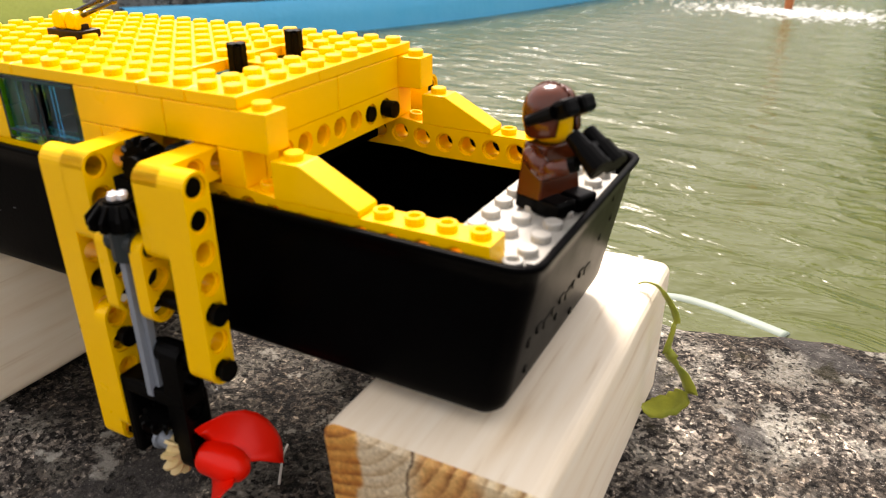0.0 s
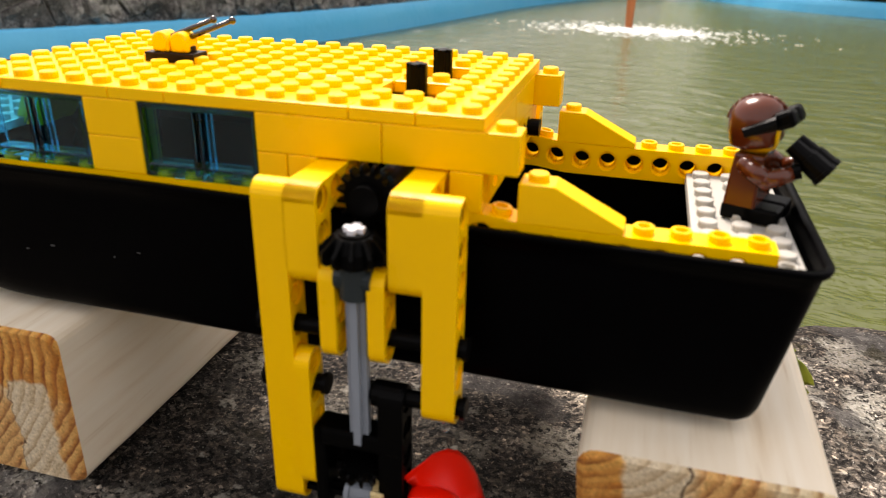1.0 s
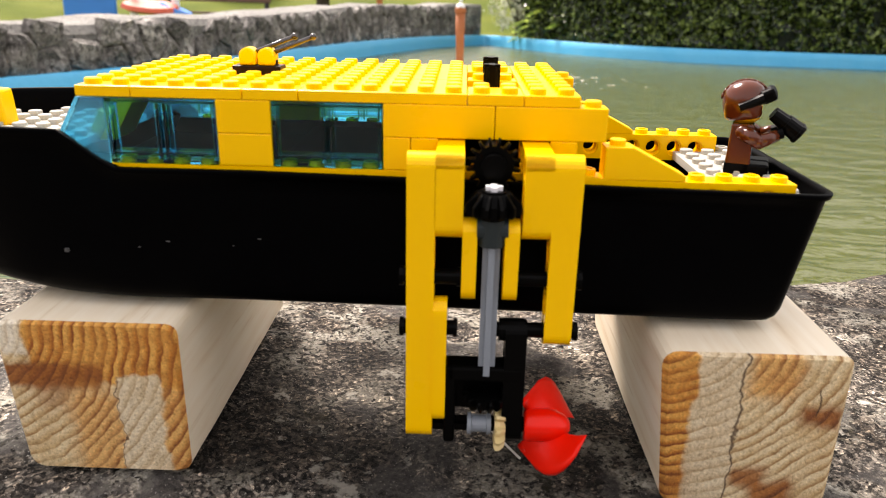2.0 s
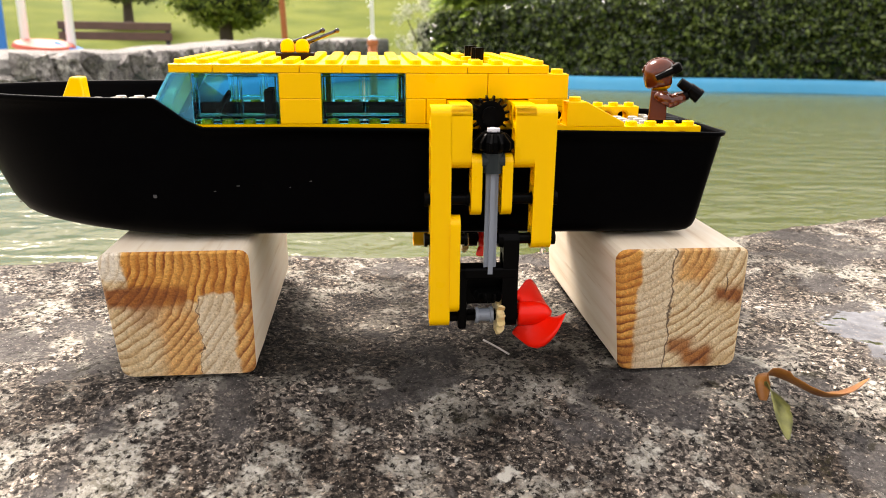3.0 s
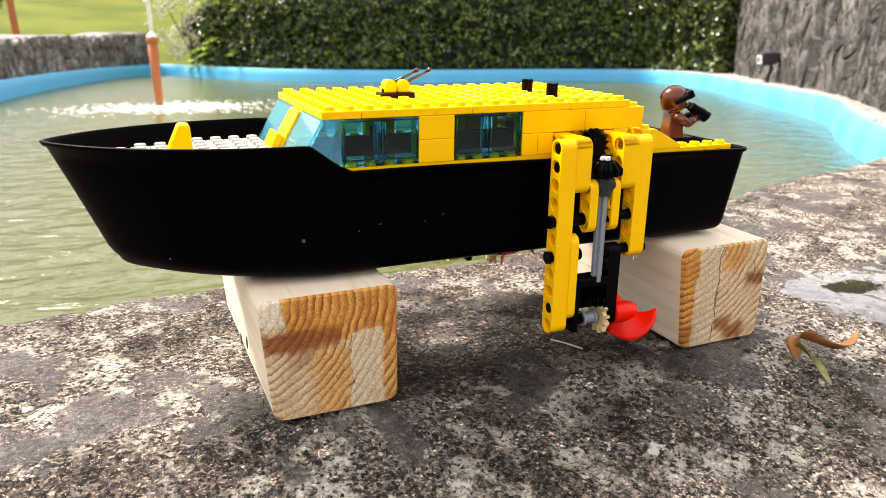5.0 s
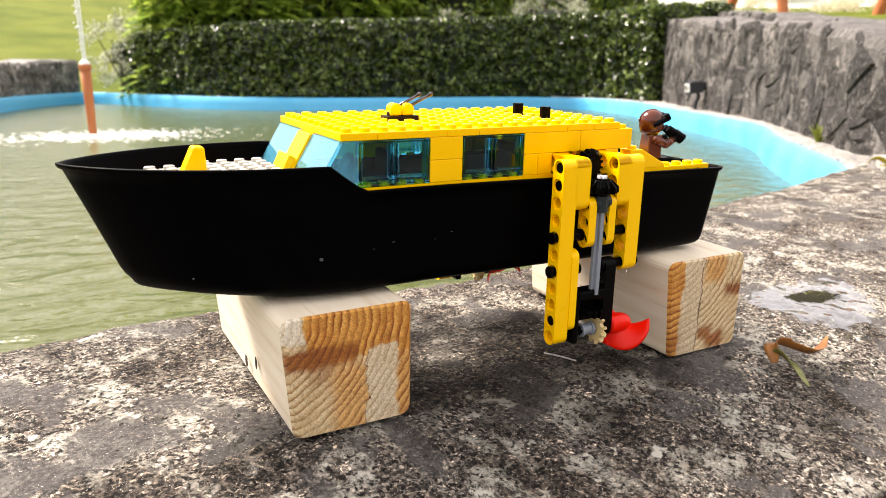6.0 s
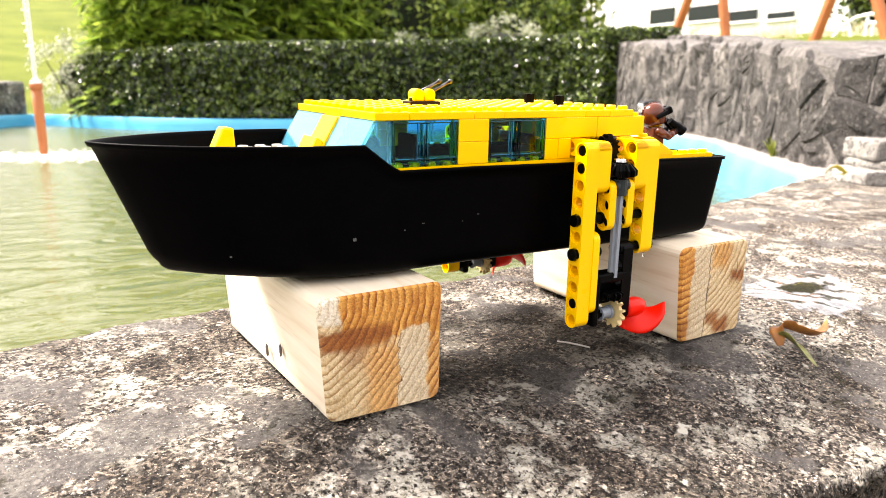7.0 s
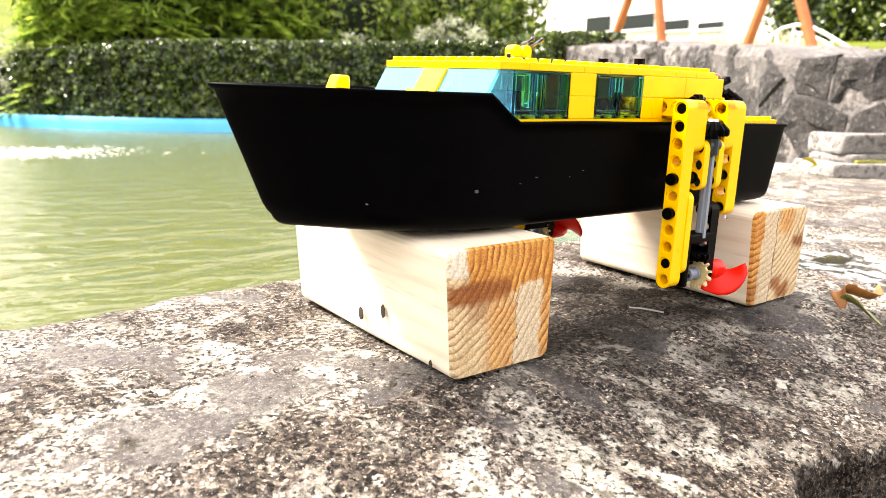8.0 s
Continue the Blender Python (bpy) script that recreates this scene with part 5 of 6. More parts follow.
# ---- the two side drives ----
def drive(flip):
    """One side drive; flip mirrors it to the far side."""
    Y = (lambda v: 2 * CY - v) if flip else (lambda v: v)
    YC = -0.0151

    def upright(x0, cells, ztop, yc=YC, thick=0.0078, half_thin=False):
        bm = bmesh.new()
        m = axes((x0 + thick / 2 + 0.0001, Y(yc), ztop - cells * S), (0, 0, 1), (1, 0, 0), (0, 1, 0))
        add_beam(bm, m, cells, thick)
        part("beam", bm, YELLOW, boat, "yellow holed beam")

    top = 0.1103
    upright(0.0882, 11, top)
    upright(0.1276, 7, top)
    upright(0.0958, 5, top - 5.25 * S, YC - 0.0005, 0.0040)
    # L-shaped inner beams: three down, and an arm back to the boat
    for x0 in (0.0958, 0.1198):
        bm = bmesh.new()
        add_beam(bm, axes((x0 + 0.004, Y(YC), top - 3 * S), (0, 0, 1), (1, 0, 0), (0, 1, 0)), 3, 0.0078)
        add_beam(bm, axes((x0 + 0.004, Y(YC - 0.004), top - S / 2), (0, -1 if flip else 1, 0), (1, 0, 0), (0, 0, 1)), 4, 0.0076)
        part("angle_beam", bm, YELLOW, boat, "yellow angled beam")
    for x0 in (0.1036, 0.1152):
        upright(x0, 3, top - 2.25 * S, YC - 0.001, 0.0040)
    # gears
    bm = bmesh.new()
    add_gear(bm, (0.1118, Y(-0.0065), 0.1052), (0, 1, 0), 16, 0.0056, 0.0076, 0.0056, 0.5)
    add_tube(bm, (0.1118, Y(-0.0115), 0.1052), (0.1118, Y(-0.0035), 0.1052), 0.0036)
    g = part("gear", bm, BLACK, boat, "black bevel gear")
    bm = bmesh.new()
    add_cross_axle(bm, (0.1118, Y(-0.008), 0.1052), (0.1118, Y(0.03), 0.1052))
    add_tube(bm, (0.1118, Y(0.001), 0.1052), (0.1118, Y(0.03), 0.1052), 0.0030)
    part("axle", bm, DARKGREY, boat)
    bm = bmesh.new()
    add_gear(bm, (0.1118, Y(-0.0172), 0.0970), (0, 0, 1), 12, 0.0058, 0.0079, 0.0060, 0.35)
    add_tube(bm, (0.1118, Y(-0.0172), 0.0915), (0.1118, Y(-0.0172), 0.1005), 0.0034)
    part("gear", bm, BLACK, boat, "black bevel gear")
    bm = bmesh.new()
    add_cross_axle(bm, (0.1118, Y(-0.0172), 0.098), (0.1118, Y(-0.0172), 0.1017), 0.0023)
    part("axle_end", bm, WHITE, boat)
    bm = bmesh.new()
    add_tube(bm, (0.1118, Y(-0.0172), 0.0850), (0.1118, Y(-0.0172), 0.0925), 0.0038)
    add_tube(bm, (0.1075, Y(-0.0172), 0.0895), (0.1161, Y(-0.0172), 0.0895), 0.0032)
    part("connector", bm, DARKGREY, boat, "dark grey axle connector", smooth=False)
    bm = bmesh.new()
    add_cross_axle(bm, (0.1118, Y(-0.0172), 0.0450), (0.1118, Y(-0.0172), 0.087), 0.0024)
    part("drive_shaft", bm, ROD, boat, "blue-grey cross axle shaft")
    # pins through the beams
    z1, z2 = top - 4.5 * S, top - 6.5 * S
    for xa, xb, z in ((0.0862, 0.1035, z1), (0.1160, 0.1376, z1), (0.0862, 0.1030, z2), (0.1130, 0.1376, z2)):
        bm = bmesh.new()
        add_tube(bm, (xa, Y(YC), z), (xb, Y(YC), z), 0.0022)
        add_tube(bm, (xa, Y(YC), z), (xa + 0.0012, Y(YC), z), 0.0028)
        add_tube(bm, (xb - 0.0012, Y(YC), z), (xb, Y(YC), z), 0.0028)
        if z == z2 and xa > 0.11:
            add_tube(bm, (0.1150, Y(YC), z), (0.1225, Y(YC), z), 0.0034)
        part("pin", bm, BLACK, boat, "black connector pin")
    for x0, ks in ((0.0882, (0.5, 1.5, 9.5)), (0.1276, (0.5, 1.5))):
        for k in ks:
            bm = bmesh.new()
            add_tube(bm, (x0 + 0.0006, Y(YC), top - k * S), (x0 + 0.0072, Y(YC), top - k * S), 0.0023)
            part("pin", bm, BLACK, boat, "black connector pin")
    # the black gear housing
    bm = bmesh.new()
    add_box(bm, 0.1000, 0.1232, Y(YC - 0.004), Y(YC + 0.004), 0.0425, 0.0475, 0.001, 2)
    house_top = part("gear_housing", bm, BLACK, boat, "black gear housing")
    bm = bmesh.new()
    add_box(bm, 0.0995, 0.1030, Y(YC - 0.004), Y(YC + 0.004), 0.0215, 0.0475, 0.001, 2)
    part("side_plate", bm, BLACK, house_top)
    bm = bmesh.new()
    add_box(bm, 0.1000, 0.1220, Y(YC + 0.002), Y(YC + 0.006), 0.030, 0.0450, 0.001, 2)
    part("back_plate", bm, BLACK, house_top)
    bm = bmesh.new()
    add_beam(bm, axes((0.1200, Y(YC), 0.0215), (0, 0, 1), (1, 0, 0), (0, 1, 0)), 5, 0.0062)
    part("holed_beam", bm, BLACK, house_top)
    bm = bmesh.new()
    add_gear(bm, (0.1118, Y(YC - 0.001), 0.0355), (0, 0, -1), 12, 0.0048, 0.0068, 0.0040)
    part("gear", bm, BLACK, boat, "black bevel gear")
    za = top - 10.5 * S
    bm = bmesh.new()
    add_cross_axle(bm, (0.0962, Y(YC), za), (0.1300, Y(YC), za), 0.0022)
    part("axle", bm, BLACK, boat)
    bm = bmesh.new()
    add_lathe(bm, axes((0.1068, Y(YC), za), (0, 1, 0), (0, 0, 1), (1, 0, 0)), [(0.0034, 0), (0.0034, 0.0012), (0.0027, 0.0014), (0.0027, 0.0058), (0.0034, 0.0060), (0.0034, 0.0072)], 20)
    part("bush", bm, ROD, boat, "blue-grey axle bush")
    bm = bmesh.new()
    add_gear(bm, (0.1166, Y(YC), za), (1, 0, 0), 12, 0.0060, 0.0082, 0.0032)
    part("gear", bm, TAN, boat, "tan bevel gear")
    # the propeller
    bm = bmesh.new()
    px = 0.1240
    add_lathe(bm, axes((px, Y(YC), za), (0, 1, 0), (0, 0, 1), (1, 0, 0)), [(0.0046, 0), (0.0050, 0.001), (0.0050, 0.0075), (0.0046, 0.0100), (0.0034, 0.0125), (0.0016, 0.0140)], 20)
    for k in range(2):
        a0 = radians(40 + 180 * k)
        rows = []
        for i in range(9):
            f = i / 8
            wid = (0.62 + 0.5 * math.sin(math.pi * 0.62 * f)) * (1 - 0.35 * max(0, f - 0.75) / 0.25)
            row = []
            for j in range(7):
                c = (j / 6 - 0.5) * 2
                r = 0.0030 + (0.0118 - 0.0022 * max(0, -c) ** 2 - 0.0006 * c * c) * f
                dx = 0.0072 + 0.0082 * c * wid + 0.0012 * f
                da = -c * wid * 0.95
                row.append((px + dx, r, a0 + da, 0.0008 * (1 - c * c) + 0.0003))
            rows.append(row)
        faces = []
        for sgn in (1, -1):
            faces.append([[bm.verts.new((x + sgn * th * 0.6, Y(YC + (r * math.cos(a) + sgn * th * 0.6 * math.sin(a))), za + r * math.sin(a))) for x, r, a, th in row] for row in rows])
        for g2 in faces:
            for i in range(8):
                for j in range(6):
                    bm.faces.new((g2[i][j], g2[i + 1][j], g2[i + 1][j + 1], g2[i][j + 1]))
        A, B = faces
        edge = [(i, 0) for i in range(9)] + [(8, j) for j in range(1, 7)] + [(i, 6) for i in range(7, -1, -1)] + [(0, j) for j in range(5, 0, -1)]
        for (i, j), (p, q) in zip(edge, edge[1:] + edge[:1]):
            bm.faces.new((A[i][j], A[p][q], B[p][q], B[i][j]))
    part("propeller", bm, RED, boat, "glossy red two-bladed propeller", smooth=True)


drive(False)
drive(True)


# ---- the timber blocks ----
def wood_material():
    m = bpy.data.materials.new("planed_pine")
    m.use_nodes = True
    n, l = m.node_tree.nodes, m.node_tree.links
    p = n["Principled BSDF"]
    tc = n.new("ShaderNodeTexCoord")
    mp = n.new("ShaderNodeMapping")
    mp.inputs["Scale"].default_value = (60, 6, 60)
    l.new(tc.outputs["Object"], mp.inputs[0])
    a = n.new("ShaderNodeTexNoise")
    a.inputs["Scale"].default_value = 2.5
    a.inputs["Detail"].default_value = 6
    l.new(mp.outputs[0], a.inputs["Vector"])
    r = ramp(n, [(0.26, (0.74, 0.60, 0.42)), (0.42, (0.84, 0.73, 0.56)), (0.72, (0.89, 0.81, 0.66))])
    l.new(a.outputs[0], r.inputs[0])
    mp2 = n.new("ShaderNodeMapping")
    mp2.inputs["Scale"].default_value = (420, 22, 420)
    l.new(tc.outputs["Object"], mp2.inputs[0])
    streak = n.new("ShaderNodeTexNoise")
    streak.inputs["Scale"].default_value = 1.0
    streak.inputs["Detail"].default_value = 3
    l.new(mp2.outputs[0], streak.inputs["Vector"])
    dark = ramp(n, [(0.26, (0.82, 0.75, 0.66)), (0.38, (0.97, 0.955, 0.93)), (0.60, (1.0, 1.0, 1.0))])
    l.new(streak.outputs[0], dark.inputs[0])
    mul = n.new("ShaderNodeMix")
    mul.data_type = "RGBA"
    mul.blend_type = "MULTIPLY"
    mul.inputs[0].default_value = 1.0
    l.new(r.outputs[0], mul.inputs[6])
    l.new(dark.outputs[0], mul.inputs[7])
    l.new(mul.outputs[2], p.inputs["Base Color"])
    p.inputs["Roughness"].default_value = 0.6
    b = n.new("ShaderNodeBump")
    b.inputs["Strength"].default_value = 0.15
    b.inputs["Distance"].default_value = 0.001
    l.new(a.outputs[0], b.inputs["Height"])
    l.new(b.outputs[0], p.inputs["Normal"])
    return m


def end_grain_material(name, pith, per_m, base, patches, splits=()):
    """Sawn end grain: growth rings round a pith at (x, z), in patches that each have their own dark, middle and light wood.
    A patch is (box in x and z, soft edge, strength, tones); a split is (x, z from, z to, half width)."""
    m = bpy.data.materials.new(name)
    m.use_nodes = True
    n, l = m.node_tree.nodes, m.node_tree.links
    p = n["Principled BSDF"]
    tc = n.new("ShaderNodeTexCoord")

    def math_node(op, a, b=None, c=None):
        k = n.new("ShaderNodeMath")
        k.operation = op
        for i, v in enumerate((a, b, c)):
            if isinstance(v, (int, float)):
                k.inputs[i].default_value = v
            elif v is not None:
                l.new(v, k.inputs[i])
        return k.outputs[0]

    def noise_node(scale, detail, rough=0.55):
        t = n.new("ShaderNodeTexNoise")
        t.inputs["Scale"].default_value = scale
        t.inputs["Detail"].default_value = detail
        t.inputs["Roughness"].default_value = rough
        l.new(tc.outputs["Object"], t.inputs["Vector"])
        return t

    def warped(scale, amount):
        t = noise_node(scale, 4)
        off = n.new("ShaderNodeVectorMath")
        off.operation = "SUBTRACT"
        off.inputs[1].default_value = (0.5, 0.5, 0.5)
        l.new(t.outputs["Color"], off.inputs[0])
        sc = n.new("ShaderNodeVectorMath")
        sc.operation = "SCALE"
        sc.inputs["Scale"].default_value = amount
        l.new(off.outputs[0], sc.inputs[0])
        pos = n.new("ShaderNodeVectorMath")
        l.new(tc.outputs["Object"], pos.inputs[0])
        l.new(sc.outputs[0], pos.inputs[1])
        xyz = n.new("ShaderNodeSeparateXYZ")
        l.new(pos.outputs[0], xyz.inputs[0])
        return xyz.outputs[0], xyz.outputs[2]

    # rings, a little uneven in width, each sharp on its late-wood side
    rx, rz = warped(48, 0.0075)
    dx, dz = math_node("SUBTRACT", rx, pith[0]), math_node("SUBTRACT", rz, pith[1])
    far = math_node("SQRT", math_node("ADD", math_node("MULTIPLY", dx, dx), math_node("MULTIPLY", dz, dz)))
    saw = math_node("FRACT", math_node("MULTIPLY", far, float(per_m)))
    chips = noise_node(700, 5, 0.7)
    ring = math_node("ADD", saw, math_node("MULTIPLY_ADD", chips.outputs[0], 0.3, -0.15))
    # some rings are strong and others nearly fade out
    fade = noise_node(120, 3)
    faint = n.new("ShaderNodeMapRange")
    faint.inputs[1].default_value, faint.inputs[2].default_value = 0.38, 0.60
    faint.inputs[3].default_value, faint.inputs[4].default_value = 0.35, 1.0
    l.new(fade.outputs[0], faint.inputs[0])
    cloudy = noise_node(55, 3)

    def toned(cols):
        r = ramp(n, [(0.0, cols[2]), (0.30, cols[2]), (0.66, cols[1]), (0.90, cols[0]), (1.0, cols[1])])
        l.new(ring, r.inputs[0])
        plain = ramp(n, [(0.30, tuple(0.5 * (a + b) for a, b in zip(cols[0], cols[1]))), (0.46, cols[1]), (0.66, cols[2])])
        l.new(cloudy.outputs[0], plain.inputs[0])
        mix = n.new("ShaderNodeMix")
        mix.data_type = "RGBA"
        l.new(faint.outputs[0], mix.inputs[0])
        l.new(plain.outputs[0], mix.inputs[6])
        l.new(r.outputs[0], mix.inputs[7])
        return mix.outputs[2]

    def blend(fac, a, b):
        mix = n.new("ShaderNodeMix")
        mix.data_type = "RGBA"
        l.new(fac, mix.inputs[0])
        l.new(a, mix.inputs[6])
        if isinstance(b, tuple):
            mix.inputs[7].default_value = (*b, 1)
        else:
            l.new(b, mix.inputs[7])
        return mix.outputs[2]

    ex, ez = warped(110, 0.0085)

    def edge(sock, at, soft, rising):
        r = n.new("ShaderNodeMapRange")
        r.interpolation_type = "SMOOTHSTEP"
        r.inputs[1].default_value, r.inputs[2].default_value = (at - soft, at + soft) if rising else (at + soft, at - soft)
        l.new(sock, r.inputs[0])
        return r.outputs[0]

    col = toned(base)
    for (x0, x1, z0, z1), soft, strength, cols in patches:
        mask = math_node("MULTIPLY", math_node("MULTIPLY", edge(ex, x0, soft, True), edge(ex, x1, soft, False)), math_node("MULTIPLY", edge(ez, z0, soft, True), edge(ez, z1, soft, False)))
        col = blend(math_node("MULTIPLY", mask, float(strength)), col, toned(cols))
    for x, z0, z1, half in splits:
        gap = math_node("MULTIPLY", edge(math_node("ABSOLUTE", math_node("SUBTRACT", ex, x)), half, half * 0.6, False), math_node("MULTIPLY", edge(ez, z0, 0.001, True), edge(ez, z1, 0.001, False)))
        col = blend(math_node("MULTIPLY", gap, 0.85), col, (0.07, 0.03, 0.012))
    fib = noise_node(1100, 4, 0.65)
    fr = ramp(n, [(0.30, (0.50, 0.42, 0.33)), (0.47, (0.92, 0.90, 0.87)), (0.62, (1.06, 1.05, 1.03)), (0.72, (1.5, 1.46, 1.38))])
    l.new(fib.outputs[0], fr.inputs[0])
    mul = n.new("ShaderNodeMix")
    mul.data_type = "RGBA"
    mul.blend_type = "MULTIPLY"
    mul.inputs[0].default_value = 0.8
    l.new(col, mul.inputs[6])
    l.new(fr.outputs[0], mul.inputs[7])
    l.new(mul.outputs[2], p.inputs["Base Color"])
    p.inputs["Roughness"].default_value = 0.75
    rough = math_node("ADD", math_node("MULTIPLY", fib.outputs[0], 0.7), math_node("ADD", math_node("MULTIPLY", chips.outputs[0], 0.6), math_node("MULTIPLY", saw, -0.25)))
    b = n.new("ShaderNodeBump")
    b.inputs["Strength"].default_value = 0.8
    b.inputs["Distance"].default_value = 0.0016
    l.new(rough, b.inputs["Height"])
    l.new(b.outputs[0], p.inputs["Normal"])
    return m


PALE = ((0.33, 0.16, 0.05), (0.70, 0.50, 0.25), (0.88, 0.73, 0.47))
RICH = ((0.21, 0.045, 0.005), (0.58, 0.21, 0.024), (0.84, 0.45, 0.10))
DEEP = ((0.10, 0.023, 0.003), (0.27, 0.075, 0.009), (0.43, 0.145, 0.019))
CHALK = ((0.50, 0.35, 0.19), (0.74, 0.59, 0.38), (0.84, 0.72, 0.52))
BLEACHED = ((0.62, 0.47, 0.28), (0.88, 0.78, 0.60), (0.90, 0.83, 0.70))
PINE = wood_material()
END_BOW = end_grain_material("bow_block_end_grain", (-0.0400, 0.0520), 300, PALE, [
    ((-0.0200, 0.040, 0.0320, 0.070), 0.0012, 1.0, RICH),
    ((-0.0285, 0.0030, 0.0295, 0.0390), 0.0020, 0.97, DEEP),
    ((-0.0190, -0.0080, 0.0220, 0.0300), 0.0030, 0.45, DEEP),
    ((-0.0080, 0.0090, -0.01, 0.0300), 0.0045, 0.75, RICH),
    ((0.0070, 0.0212, -0.01, 0.0355), 0.0007, 1.0, CHALK),
    ((0.0212, 0.045, -0.01, 0.0360), 0.0012, 0.85, RICH),
    ((-0.040, -0.0205, 0.0420, 0.070), 0.0008, 1.0, BLEACHED),
], [(0.0070, -0.01, 0.0340, 0.00012)])
END_STERN = end_grain_material("stern_block_end_grain", (-0.0300, 0.0680), 275, PALE, [
    ((-0.045, -0.0185, -0.01, 0.070), 0.0012, 1.0, RICH),
    ((-0.0185, -0.0050, -0.01, 0.070), 0.0012, 0.9, CHALK),
    ((-0.0030, 0.0110, 0.0390, 0.060), 0.0030, 0.8, RICH),
    ((0.0135, 0.0270, 0.0300, 0.0365), 0.0020, 0.95, DEEP),
    ((-0.0040, 0.0060, 0.0070, 0.0145), 0.0022, 0.9, DEEP),
    ((0.0020, 0.0150, 0.0010, 0.0095), 0.0025, 0.95, DEEP),
    ((-0.045, -0.0180, -0.01, 0.0140), 0.0050, 0.5, DEEP),
], [(-0.0050, -0.01, 0.060, 0.00035), (0.0185, 0.0330, 0.0430, 0.0003)])


def timber_block(x0, x1, y0, y1, h, turn, grain, label, base=-0.0006, lean=(0.0, 0.0)):
    bm = bmesh.new()
    w, d = (x1 - x0) / 2, (y1 - y0) / 2
    prof = []
    for cx, cz, a0 in ((w, 0, -90), (w, h, 0), (-w, h, 90), (-w, 0, 180)):
        r = (0.0050 if cx < 0 else 0.0035) if cz else 0.0040
        ox, oz = cx - math.copysign(r, cx), (cz - r if cz else r)
        for k in range(5):
            a = radians(a0 + 90 * k / 4)
            px, pz = ox + r * math.cos(a), oz + r * math.sin(a)
            if cx < 0:
                px += lean[0] * pz / h + lean[1] * (1 - pz / h)
            prof.append((px, pz))
    ys = [-d, -d + 0.0014] + [-d + 2 * d * k / 24 for k in range(1, 24)] + [d - 0.0014, d]
    loops = []
    for y in ys:
        end = 0.0014 if abs(y) > d - 0.0001 else 0
        loops.append([bm.verts.new((px * (1 - end / w) + 0.0003 * noise.noise((px * 30, y * 40, pz * 30)), y + (0.0005 * noise.noise((px * 90, 1, pz * 90)) if end else 0), pz * (1 - end / h) + end / 2 + 0.0002 * noise.noise((px * 30 + 5, y * 40, pz * 30)))) for px, pz in prof])
    n = len(prof)
    for a, b in zip(loops, loops[1:]):
        for k in range(n):
            f = bm.faces.new((a[k], a[(k + 1) % n], b[(k + 1) % n], b[k]))
            f.material_index = 1 if a is loops[0] or b is loops[-1] else 0
    for loop in (loops[0], loops[-1]):
        f = bm.faces.new(loop)
        f.material_index = 1
    ob = solid("timber_block", bm, [PINE, grain], label, "timber block", "blocks under the boat")
    ob.matrix_world = pose((x0 + x1) / 2, (y0 + y1) / 2, base, 0, 0, turn)
    return ob


bow_block = timber_block(-0.0370, 0.0182, -0.0115, 0.1165, 0.0525, 0.0, END_BOW, "pale sawn pine block with brown end grain under the bow", 0.0015, (-0.0018, 0.0024))
stern_block = timber_block(0.1668, 0.2200, -0.0150, 0.1090, 0.0532, 0.0, END_STERN, "pale sawn pine block with split end grain under the stern", -0.0010, lean=(-0.0032, 0.0018))

# knots in the side of the bow block
KNOT = material("dark_wood_knot", (0.03, 0.018, 0.010), 0.8)
for ky, kz, a, b in ((0.0525, 0.0120, 0.0022, 0.0030), (0.0345, 0.0180, 0.0018, 0.0030), (-0.0005, 0.0060, 0.0012, 0.0018), (0.0180, 0.0350, 0.0016, 0.0006), (0.0100, 0.0440, 0.0012, 0.0005), (0.0780, 0.0400, 0.0020, 0.0006)):
    bm = bmesh.new()
    bmesh.ops.create_icosphere(bm, subdivisions=2, radius=1)
    for v in bm.verts:
        k = 1 + 0.35 * noise.noise((v.co.x * 2 + ky * 99, v.co.y * 2, v.co.z * 2))
        v.co = Vector((-0.0370 + v.co.x * 0.0003, ky + v.co.y * a * k, kz + v.co.z * b * k))
    part("knot", bm, KNOT, bow_block, "dark knot")
seat(bow_block)
seat(stern_block)


